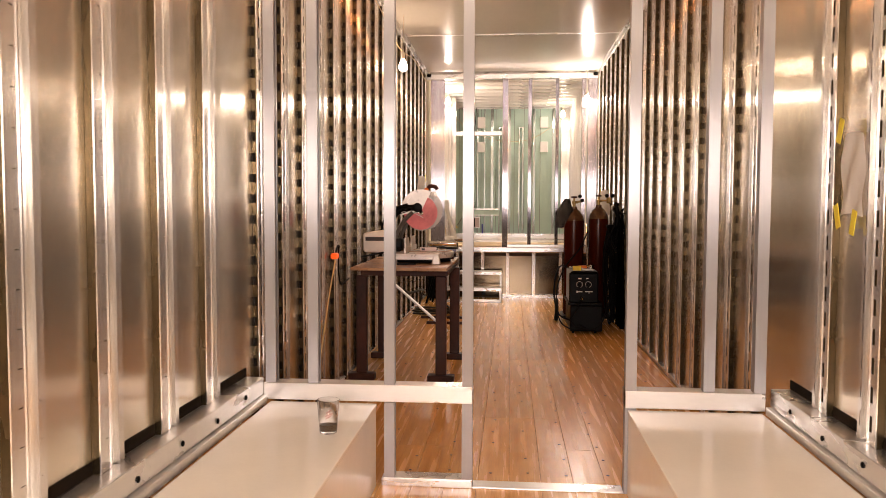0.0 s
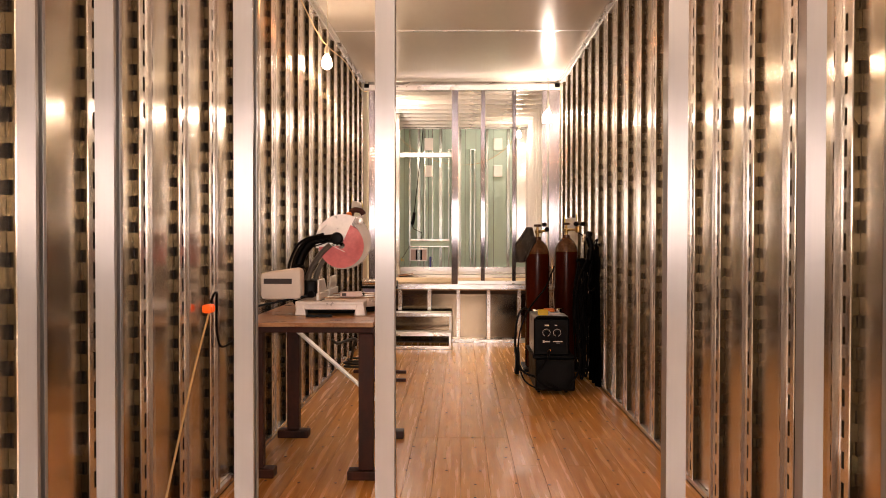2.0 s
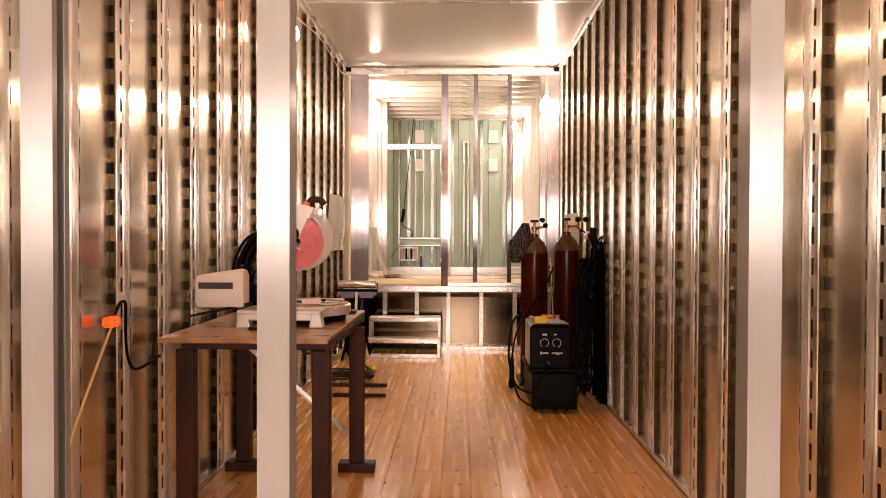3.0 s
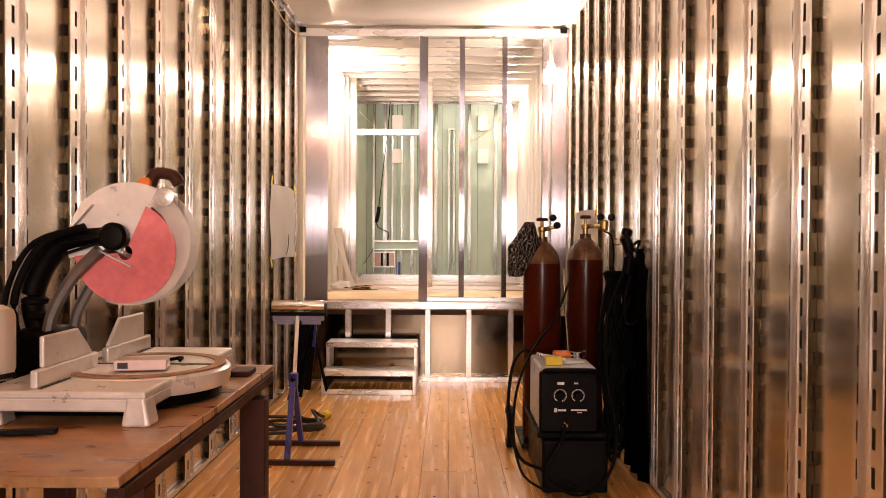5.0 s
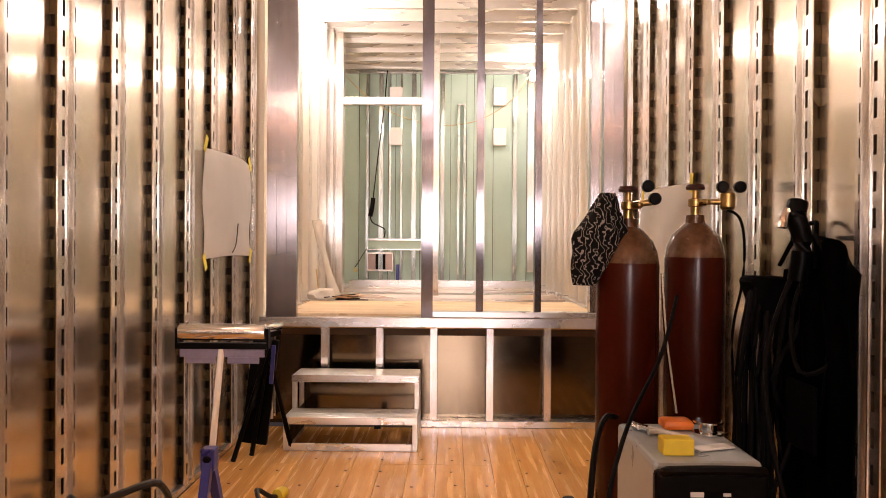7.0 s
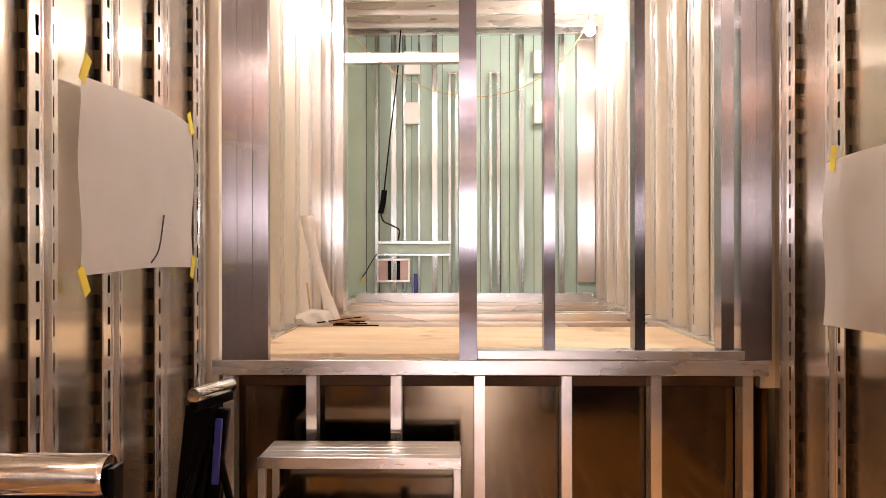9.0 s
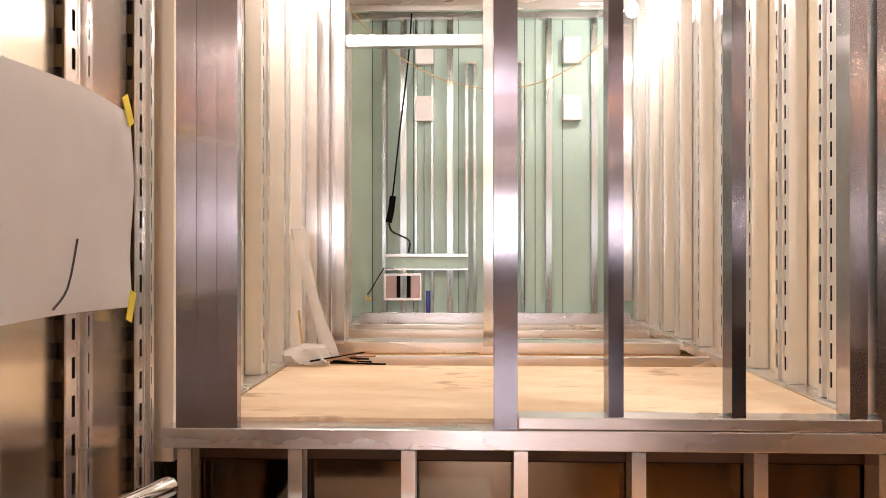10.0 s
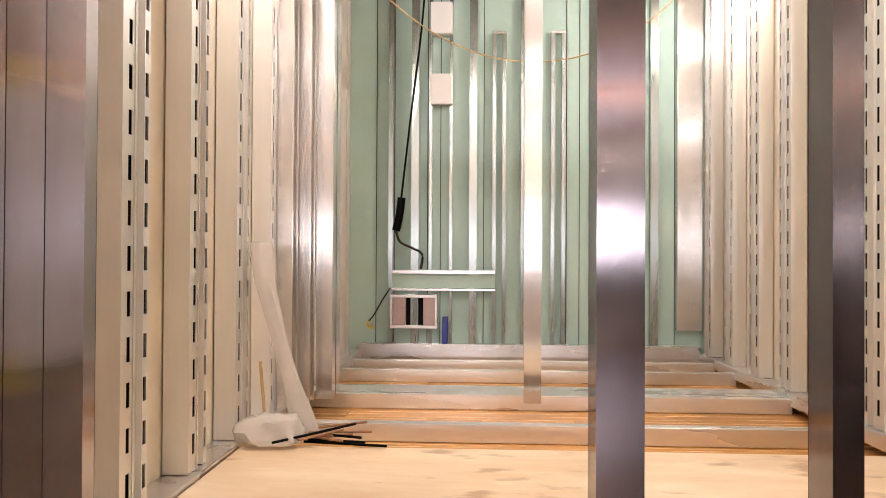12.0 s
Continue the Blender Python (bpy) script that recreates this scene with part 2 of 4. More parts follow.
def part(name, bm, material, parent, label="", smooth=False):
    ob = new(name, finish(bm, material, smooth))
    ob.parent = parent
    if label:
        ob["label"] = label
    return ob


def put(name, me, parent, m=None):
    """A further object on a shared mesh."""
    ob = new(name, me)
    ob.parent = parent
    if m is not None:
        ob.matrix_local = m
    return ob


def structure(name, bm, material, label, category):
    return tagged(new(name, finish(bm, material)), label, category, kind="structure")


def thing(name, label, category, m=None, group=""):
    ob = new(name)
    ob.empty_display_size = 0.1
    if m is not None:
        ob.matrix_basis = m
    return tagged(ob, label, category, group)


def stud_mesh(h, w=0.05, depth=0.09, slots=False, holes=False, flip=False, step=0.1, lip=0.014, material=None):
    """A folded C-profile, face at y=0 towards -y, 0..w wide, web at x=0 (at x=w if flip). slots: punched face; holes: punched web."""
    bm = bm_new()
    t = 0.0016

    def b(x0, x1, y0, y1, z0, z1):
        if flip:
            x0, x1 = w - x1, w - x0
        box(bm, x0, x1, y0, y1, z0, z1)
    if slots:
        s0, s1 = w * 0.40, w * 0.40 + 0.012
        b(0, s0, 0, t, 0, h)
        b(s1, w, 0, t, 0, h)
        b(s0 - 0.012, s0 - 0.009, -0.0015, 0, 0, h)
        z = 0.0
        while z < h:
            b(s0, s1, 0, t, z, min(z + step * 0.40, h))
            z += step
    else:
        b(0, w, 0, t, 0, h)
    if holes:
        b(0, t, t, depth * 0.14, 0, h)
        b(0, t, depth * 0.86, depth, 0, h)
        z = 0.03
        b(0, t, depth * 0.14, depth * 0.86, 0, 0.03)
        while z < h:
            b(0, t, depth * 0.14, depth * 0.86, min(z + step * 0.42, h), min(z + step, h))
            z += step
    else:
        b(0, t, t, depth, 0, h)
    b(0, w, depth - t, depth, 0, h)
    if slots or holes:
        b(w - t, w, t, depth - t, 0, h)
        # fill the hollow with the painted shade colour
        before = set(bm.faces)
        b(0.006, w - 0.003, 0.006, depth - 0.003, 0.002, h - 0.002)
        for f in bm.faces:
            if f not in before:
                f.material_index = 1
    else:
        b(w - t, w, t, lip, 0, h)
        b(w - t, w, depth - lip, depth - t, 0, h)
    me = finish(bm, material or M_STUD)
    me.materials.append(M_GAP_SHADE)
    return me


def wall_stud_mesh(h, flip=False, w=0.145, depth=0.026, step=0.1, holes=True, slot2=0.007, slots=True, material=None, gap_shade=None):
    """A folded wall profile: two slotted rims with a groove between, punched near side. Face at y=0 towards -y, 0..w wide."""
    bm = bm_new()
    t = 0.0016
    g0, g1, gd = w * 0.47, w * 0.75, 0.014

    def b(x0, x1, y0, y1, z0, z1):
        if flip:
            x0, x1 = w - x1, w - x0
        box(bm, x0, x1, y0, y1, z0, z1)
    for a, c, s0, s1, cover in ((0, g0, g0 - 0.034, g0 - 0.016, 0.45), (g1, w, g1 + 0.011, g1 + 0.011 + slot2, 0.45)):
        b(a, s0, 0, t, 0, h)
        b(s1, c, 0, t, 0, h)
        z = 0.0
        while z < h:
            b(s0, s1, 0, t, z, min(z + step * (cover if slots else 0.97), h))
            z += step
    b(g0 - 0.006, g0, -0.003, 0, 0, h)
    b(g1, g1 + 0.005, -0.003, 0, 0, h)
    b(0, 0.005, -0.003, 0, 0, h)
    b(g0 - t, g0, t, gd, 0, h)
    b(g1, g1 + t, t, gd, 0, h)
    b(g0 - t, g1 + t, gd, gd + t, 0, h)
    b(w - t, w, t, depth, 0, h)
    # the near side takes the shade-darkened web colour
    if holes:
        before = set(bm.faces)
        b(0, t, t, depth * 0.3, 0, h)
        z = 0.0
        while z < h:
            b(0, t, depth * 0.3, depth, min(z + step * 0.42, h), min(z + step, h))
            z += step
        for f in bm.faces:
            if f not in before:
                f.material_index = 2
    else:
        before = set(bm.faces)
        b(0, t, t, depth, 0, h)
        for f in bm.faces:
            if f not in before and gap_shade:
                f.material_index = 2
    # blocks in the shade colour darken the hollow behind slots and holes
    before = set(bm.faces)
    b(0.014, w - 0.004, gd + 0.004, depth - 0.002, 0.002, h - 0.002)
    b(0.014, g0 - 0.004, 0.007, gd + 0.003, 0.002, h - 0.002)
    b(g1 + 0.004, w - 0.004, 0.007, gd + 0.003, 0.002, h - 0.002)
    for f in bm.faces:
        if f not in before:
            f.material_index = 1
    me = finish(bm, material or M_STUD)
    me.materials.append(gap_shade or M_GAP_SHADE)
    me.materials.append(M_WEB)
    return me


# ---------------------------------------------------------------- the shell
X, SHEET, CEIL, DECK = 1.225, 1.252, 3.25, 0.745
P1, P2, END, REAR = 3.52, 11.09, 14.92, -2.6

bm = bm_new()
box(bm, -1.4, 1.4, REAR - 0.1, END + 0.15, -0.12, -0.02)
floor = structure("floor", bm, M_UNDER, "varnished bamboo plank floor with rows of dark screws", "floor")

bm = bm_new()
box(bm, -1.4, 1.4, REAR - 0.1, P2 + 0.05, CEIL, CEIL + 0.08)
structure("ceiling", bm, M_CEIL, "smooth glossy cream ceiling panels", "ceiling")
bm = bm_new()
for y in (1.45, 3.9, 6.3, 8.75):
    box(bm, -1.21, 1.21, y, y + 0.03, CEIL - 0.004, CEIL)
for sx in (-1, 1):
    box(bm, sx * 1.225 - 0.03, sx * 1.225 + 0.03, REAR, P2, CEIL - 0.03, CEIL - 0.002)
structure("trim_ceiling", bm, M_TRACK, "thin metal strips along the ceiling edges and joints", "trim")

# long walls of the main room: sheet, top track, bottom track, studs
for side, name in ((-1, "wall_left"), (1, "wall_right")):
    bm = bm_new()
    x0, x1 = sorted((side * SHEET, side * (SHEET + 0.06)))
    box(bm, x0, x1, REAR, P2 + 0.06, 0, CEIL)
    wall = structure(name, bm, M_SHEET, "shiny galvanised sheet wall behind slotted steel studs", "wall")
    for z0, z1, y0, y1 in ((CEIL - 0.05, CEIL - 0.004, REAR, P2 - 0.01), (0.0, 0.03, P1 + 0.09, P2 - 0.01)):
        bm = bm_new()
        x0, x1 = sorted((side * (X + 0.003), side * (SHEET - 0.001)))
        box(bm, x0, x1, y0, y1, z0, z1, 0.003)
        part("track", bm, M_TRACK, wall)
    tall = wall_stud_mesh(CEIL - 0.08, side > 0, gap_shade=M_GAP_SHADE if side < 0 else M_GAP_SHADE_BROWN)
    short = wall_stud_mesh(CEIL - 0.06 - 0.508, side > 0, slots=side > 0, holes=False, gap_shade=M_GAP_SHADE_BROWN)
    start = 8.10 if side < 0 else 8.05
    for k in range(-27, 8):
        y = start + 0.406 * k
        if k < -11:
            y += 0.16 if side < 0 else -0.116
        if y > P2 - 0.147 or y < REAR + 0.1 or (P1 - 0.15 < y < P1 + 0.1):
            continue
        front = y < P1
        m = pose(side * X, y if side < 0 else y + 0.145, 0.508 if front else 0.03, 0, 0, -side * 90)
        put("stud", short if front else tall, wall, m)
    # dark strip laid on the sheet as the shade of the foot gap
    bm = bm_new()
    x0, x1 = sorted((side * (SHEET - 0.003), side * (SHEET - 0.0005)))
    box(bm, x0, x1, REAR, P1 - 0.002, 0.507, 0.548)
    part("foot_gap_strip", bm, M_GAP_SHADE, wall, "dark strip painted as the shaded gap under the sheets")
    # the raised double track under the studs of the first room
    bm = bm_new()
    x0, x1 = sorted((side * 1.165, side * SHEET))
    box(bm, x0, x1, REAR, P1 - 0.002, 0.425, 0.506, 0.004)
    track = part("raised_track", bm, M_TRACK, wall)
    bm = bm_new()
    x0, x1 = sorted((side * 1.145, side * SHEET))
    box(bm, x0, x1, REAR, P1 - 0.002, 0.385, 0.422, 0.004)
    part("ledge_track", bm, M_ALU, wall)
    bm = bm_new()
    for k in range(16):
        y = P1 - 0.25 - 0.33 * k
        if y > REAR:
            lathe(bm, [(0.0001, 0), (0.011, 0), (0.011, 0.004), (0.004, 0.007)], 8,
                  pose(side * 1.165, y, 0.468 - 0.012 * (k % 2), 0, -side * 90, 0))
    part("screws", bm, M_BLACK, wall)

# rear wall behind the camera with a large window
bm = bm_new()
WZ0, WZ1 = 1.30, 2.38
box(bm, -1.4, 1.4, REAR - 0.1, REAR, 0, WZ0)
box(bm, -1.4, 1.4, REAR - 0.1, REAR, WZ1, CEIL)
box(bm, -1.4, -0.72, REAR - 0.1, REAR, WZ0, WZ1)
box(bm, 0.72, 1.4, REAR - 0.1, REAR, WZ0, WZ1)
structure("wall_rear", bm, M_SHEET, "plain galvanised end wall with a window opening", "wall")
window = thing("window_1", "clear window in a thin metal frame", "window")
tagged(window, kind="structure")
bm = bm_new()
for a, b_, c, d in ((-0.72, 0.72, WZ0, WZ0 + 0.04), (-0.72, 0.72, WZ1 - 0.04, WZ1), (-0.72, -0.68, WZ0 + 0.04, WZ1 - 0.04), (0.68, 0.72, WZ0 + 0.04, WZ1 - 0.04)):
    box(bm, a, b_, REAR - 0.08, REAR + 0.01, c, d, 0.003)
part("window_frame", bm, M_ALU, window)
bm = bm_new()
box(bm, -0.68, 0.68, REAR - 0.05, REAR - 0.044, WZ0 + 0.04, WZ1 - 0.04)
pane = part("pane", bm, M_SKYPANE, window)
pane.visible_shadow = False

# ---------------------------------------------------------------- first partition
bm = bm_new()
box(bm, -1.22, 1.22, P1, P1 + 0.09, CEIL - 0.06, CEIL - 0.003, 0.003)
part1 = structure("wall_partition_1", bm, M_TRACK, "open partition of bright steel studs with a doorway", "wall")
for x, z0 in ((-1.155, 0.482), (-0.95, 0.482), (-0.588, 0.482), (0.872, 0.482), (1.095, 0.482)):
    put("stud", stud_mesh(CEIL - 0.07 - z0, 0.05, 0.05, material=M_BRIGHT), part1, pose(x, P1, z0))
jamb = stud_mesh(CEIL - 0.07, 0.05, 0.05, flip=True, material=M_BRIGHT)
put("stud", jamb, part1, pose(-0.222, P1, 0.0))
put("stud", stud_mesh(CEIL - 0.07, 0.05, 0.05, material=M_BRIGHT), part1, pose(0.525, P1, 0.0))
put("stud", stud_mesh(0.355, 0.05, 0.05, material=M_BRIGHT), part1, pose(-0.588, P1, 0.04))
for x0, x1 in ((-1.165, -0.172), (0.525, 1.145)):
    bm = bm_new()
    box(bm, x0, x1, P1 - 0.003, P1 + 0.093, 0.40, 0.48, 0.003)
    part("bottom_track", bm, M_TRACK, part1)
for x0, x1 in ((-0.60, -0.172), (-0.172, 0.525)):
    bm = bm_new()
    box(bm, x0, x1, P1 - 0.002, P1 + 0.092, 0.0, 0.04 if x1 < 0 else 0.008, 0.003)
    part("floor_track", bm, M_TRACK, part1)


# ---------------------------------------------------------------- second partition and the deck behind it
bm = bm_new()
box(bm, -1.22, 1.22, P2, P2 + 0.09, 3.14, 3.21, 0.003)
part2 = structure("wall_partition_2", bm, M_TRACK, "stud partition standing on the edge of a raised deck", "wall")
bm = bm_new()
box(bm, -1.2, 1.2, P2 - 0.004, P2 + 0.1, 0.665, 0.73, 0.003)
part("sill_track", bm, M_TRACK, part2)
bm = bm_new()
box(bm, -0.045, 1.10, P2 - 0.002, P2 + 0.095, 0.733, 0.772, 0.003)
part("upper_track", bm, M_TRACK, part2)
bm = bm_new()
box(bm, -0.12, 1.2, P2 - 0.004, P2 + 0.1, 0.0, 0.045, 0.003)
part("floor_track", bm, M_TRACK, part2)
# inner studs get the shade-darkened zinc, outer posts the lighter copy
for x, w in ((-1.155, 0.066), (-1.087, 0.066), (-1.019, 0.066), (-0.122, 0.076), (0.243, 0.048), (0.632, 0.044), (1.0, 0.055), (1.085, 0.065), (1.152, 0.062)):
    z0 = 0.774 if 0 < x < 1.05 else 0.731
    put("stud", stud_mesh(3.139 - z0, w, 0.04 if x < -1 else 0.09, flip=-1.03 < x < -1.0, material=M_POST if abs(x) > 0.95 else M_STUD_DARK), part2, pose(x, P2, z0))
knee = stud_mesh(0.615, 0.045, 0.09)
for x in (-1.15, -0.787, -0.42, -0.058, 0.317, 0.70, 1.09):
    put("short_stud", knee, part2, pose(x, P2, 0.047))
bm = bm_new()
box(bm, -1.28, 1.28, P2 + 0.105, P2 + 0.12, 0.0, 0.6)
part("back_sheet", bm, M_MIRROR, part2, "galvanised sheet closing the space under the deck, its colour darkened for shade")
for z in (3.18,):
    for sx in (-1, 1):
        bm = bm_new()
        box(bm, sx * 1.18 - 0.03, sx * 1.18 + 0.03, P2 - 0.03, P2 - 0.005, z - 0.01, z + 0.04, 0.004)
        part("corner_clip", bm, M_BLACK, part2)

# raised floor: planks below, joists, plywood
bm = bm_new()
box(bm, -1.25, 1.25, P2 + 0.12, END, 0.58, 0.64)
deck = structure("floor_deck", bm, M_UNDER, "raised deck with bare joists over wooden boards", "floor")
for y, w in ((12.77, 0.055), (13.40, 0.26), (14.16, 0.055), (14.55, 0.055)):
    bm = bm_new()
    box(bm, -1.10, 1.10, y, y + w, 0.664, DECK - 0.012, 0.003)
    part("joist", bm, M_JOIST, deck)
for sx in (-1, 1):
    bm = bm_new()
    box(bm, sx * 1.14 - 0.05, sx * 1.14 + 0.05, P2 + 0.1, END - 0.01, 0.7, DECK + 0.012, 0.003)
    part("side_track", bm, M_TRACK, deck)
bm = bm_new()
box(bm, -1.085, 1.085, P2 + 0.1, 12.36, DECK - 0.016, DECK, 0.002)
tagged(new("plywood_sheet", finish(bm, M_PLY)), "pale plywood sheet with water stains laid on the deck", "plywood")

XL = 1.115
for side, name in ((-1, "wall_deck_left"), (1, "wall_deck_right")):
    bm = bm_new()
    x0, x1 = sorted((side * (XL + 0.075), side * (XL + 0.2)))
    box(bm, x0, x1, P2 + 0.07, END, 0.6, 3.32)
    wall = structure(name, bm, M_CREAM, "cream board wall behind slotted steel studs", "wall")
    me = wall_stud_mesh(3.2 - DECK - 0.02, side > 0, 0.15, 0.07, 0.105, False, 0.018, material=M_PALE)
    for k in range(9):
        y = (11.55 if side < 0 else 11.42) + 0.406 * k
        if y > END - 0.2:
            continue
        put("stud", me, wall, pose(side * XL, y if side < 0 else y + 0.15, DECK + 0.014, 0, 0, -side * 90))

# ceiling of the raised part: sheet and cross joists
bm = bm_new()
box(bm, -1.3, 1.3, P2 + 0.05, END + 0.1, 3.30, 3.36)
structure("ceiling_deck", bm, M_WHITE, "pale board ceiling above bare steel joists", "ceiling")
joists = new("ceiling_joists")
tagged(joists, "row of bright steel ceiling joists", "joists", kind="structure")
jm = bm_new()
box(jm, -1.19, 1.19, 0, 0.045, 3.19, 3.298, 0.003)
jm = finish(jm, M_JOIST)
for k in range(10):
    put("joist", jm, joists, pose(0, P2 + 0.2 + 0.37 * k, 0))

# end wall: mint board, studs, framing, recess
bm = bm_new()
box(bm, -1.3, 1.3, END, END + 0.03, 0.6, 3.30)
endw = structure("wall_end", bm, M_GREEN, "mint green sheathing board behind steel framing", "wall")
h = 3.19 - 0.802
for x, w in ((-0.915, 0.03), (-0.765, 0.05), (-0.648, 0.02), (-0.515, 0.02), (-0.385, 0.05), (0.42, 0.045), (0.785, 0.05), (-0.05, 0.045)):
    put("stud", stud_mesh(h, w, 0.05, material=M_END), endw, pose(x, END - 0.055, 0.802))
for x0, x1, top in ((-0.235, -0.145, 2.83), (0.145, 0.24, 2.83)):
    for x in (x0, x1 - 0.025):
        put("stud", stud_mesh(top - 0.802, 0.025, 0.04, material=M_END), endw, pose(x, END - 0.045, 0.802))
    bm = bm_new()
    box(bm, x0, x1, END - 0.046, END - 0.004, top, top + 0.015)
    part("frame_head", bm, M_STUD, endw)
bm = bm_new()
box(bm, 0.955, 1.115, END - 0.06, END - 0.005, 0.9, 3.19, 0.002)
part("wide_panel", bm, M_STUD, endw)
# dark strips drawn for board joints and for shade lines beside the studs
for x in (-1.0, -0.88, -0.66, -0.575, -0.29, 0.065, 0.25, 0.335, 0.56, 0.95):
    bm = bm_new()
    box(bm, x - 0.0025, x + 0.0025, END - 0.003, END - 0.0004, 0.802, 3.19)
    part("joint_shade_line", bm, M_INK, endw)
for z0, z1 in ((1.255, 1.28), (1.145, 1.16)):
    bm = bm_new()
    box(bm, -0.885, -0.215, END - 0.08, END - 0.058, z0, z1, 0.002)
    part("cross_rail", bm, M_TRACK, endw)
bm = bm_new()
box(bm, -0.885, -0.215, END - 0.056, END - 0.04, 1.162, 1.252, 0.002)
part("cross_board", bm, M_GREEN, endw)
bm = bm_new()
box(bm, -1.10, 1.10, END - 0.07, END - 0.004, 0.68, 0.80, 0.002)
part("bottom_track", bm, M_TRACK, endw)
bm = bm_new()
box(bm, -1.19, 1.19, END - 0.07, END - 0.004, 3.19, 3.24, 0.002)
part("top_track", bm, M_TRACK, endw)

recess = thing("recessed_box", "open steel outlet box with dark wiring hole in the framing", "electrical box")
bm = bm_new()
for a, b_, c, d in ((-0.895, -0.59, 1.10, 1.12), (-0.895, -0.59, 0.90, 0.92), (-0.895, -0.88, 0.92, 1.10), (-0.605, -0.59, 0.92, 1.10)):
    box(bm, a, b_, END - 0.09, END - 0.005, c, d, 0.002)
part("frame", bm, M_ALU, recess)
for a, b_ in ((-0.88, -0.795), (-0.68, -0.605)):
    bm = bm_new()
    box(bm, a, b_, END - 0.08, END - 0.06, 0.92, 1.10, 0.002)
    part("cover_plate", bm, M_REDMARK, recess)
# solid black block painted in as the darkness of the open hole
bm = bm_new()
box(bm, -0.795, -0.68, END - 0.05, END - 0.006, 0.92, 1.10)
part("dark_opening", bm, M_BLACK, recess)
bm = bm_new()
box(bm, -0.555, -0.52, END - 0.09, END - 0.06, 0.802, 0.98, 0.004)
tagged(new("level", finish(bm, M_BLUE)), "small blue tool standing against the end wall framing", "tool")

# white junction boxes
for x in (-0.57, 0.63):
    for z0, z1 in ((2.36, 2.56), (2.82, 3.03)):
        jb = thing("junction_box", "white square electrical box on the framing", "electrical box", pose(x, END - 0.06, z0), "junction boxes")
        bm = bm_new()
        box(bm, -0.072, 0.072, -0.03, 0.0, 0, z1 - z0, 0.006)
        part("cover", bm, M_PAPER, jb)
        bm = bm_new()
        box(bm, -0.075, 0.075, 0.001, 0.055, 0.004, z1 - z0 - 0.004, 0.003)
        part("body", bm, M_ALU, jb)

# inner partition of the raised part
bm = bm_new()
box(bm, -0.94, -0.12, 13.2, 13.27, 2.53, 2.60, 0.003)
inner = structure("wall_inner_frame", bm, M_TRACK, "single stud and header of an unfinished inner frame", "frame")
put("stud", stud_mesh(3.19 - 0.735, 0.075, 0.07), inner, pose(-0.118, 13.2, 0.735))
for x, y, w in ((-1.11, 12.86, 0.06), (-1.07, 13.0, 0.06), (-1.01, 13.12, 0.07)):
    put("stud", stud_mesh(3.19 - 0.757, w, 0.09), inner, pose(x, y, 0.757))
bm = bm_new()
box(bm, -0.985, -0.94, 13.14, 13.3, 0.757, 3.19, 0.003)
part("post", bm, M_STUD, inner)

# ---------------------------------------------------------------- benches of the first room
for side, a, b_ in ((-1, 0.62, 1.13), (1, 0.535, 1.13)):
    x0, x1 = sorted((side * a, side * b_))
    bench = thing("bench", "low white glossy box bench along the wall", "bench", group="benches along the walls")
    bm = bm_new()
    box(bm, x0, x1, REAR + 0.02, P1 - 0.006, 0.375, 0.393, 0.004)
    part("top", bm, M_BENCH, bench)
    bm = bm_new()
    box(bm, *sorted((side * a + side * 0.004, side * a + side * 0.022)), REAR + 0.03, P1 - 0.01, 0.0, 0.373, 0.002)
    part("front_panel", bm, M_BENCH, bench)


# ---------------------------------------------------------------- work table with the saw
table = thing("work_table", "worn plywood-topped table on rusty steel legs", "table")
TZ, TX0, TX1, TY0, TY1 = 0.87, -1.165, -0.455, 5.50, 6.74
bm = bm_new()
vs = box(bm, TX0, TX1, TY0, TY1, TZ - 0.022, TZ, 0.003)
part("tabletop", bm, M_BENCHTOP, table)
bm = bm_new()
for x0, x1, y0, y1 in ((TX0 + 0.04, TX1 - 0.02, TY0 + 0.19, TY0 + 0.23), (TX0 + 0.04, TX1 - 0.02, TY1 - 0.1, TY1 - 0.05),
                       (TX0 + 0.04, TX0 + 0.09, TY0 + 0.235, TY1 - 0.105), (TX1 - 0.07, TX1 - 0.02, TY0 + 0.235, TY1 - 0.105)):
    box(bm, x0, x1, y0, y1, TZ - 0.075, TZ - 0.023, 0.003)
part("under_frame", bm, M_RUST, table)
for x, y in ((-0.515, 5.70), (-1.12, 5.72), (-0.475, 6.56), (-1.10, 6.56)):
    bm = bm_new()
    box(bm, x - 0.04, x + 0.04, y - 0.03, y + 0.03, 0.052, TZ - 0.076, 0.005)
    leg = part("leg", bm, M_RUST, table)
    bm = bm_new()
    box(bm, x - 0.1, x + 0.1, y - 0.045, y + 0.045, 0.0, 0.05, 0.006)
    part("foot", bm, M_RUST, leg)
bm = bm_new()
bar(bm, (-1.13, 6.38, 0.80), (-0.52, 6.38, 0.27), 0.012, 0.065, (0, 1, 0))
part("diagonal_brace", bm, M_ALU, table, "bright flat aluminium brace")
bm = bm_new()
box(bm, TX1 - 0.012, TX1 + 0.004, TY0 + 0.02, TY1 - 0.02, TZ - 0.055, TZ - 0.026, 0.002)
part("edge_angle", bm, M_RUST, table)

saw = thing("miter_saw", "pale cast miter saw with red blade guard on the table", "saw", pose(-0.74, 6.22, TZ))


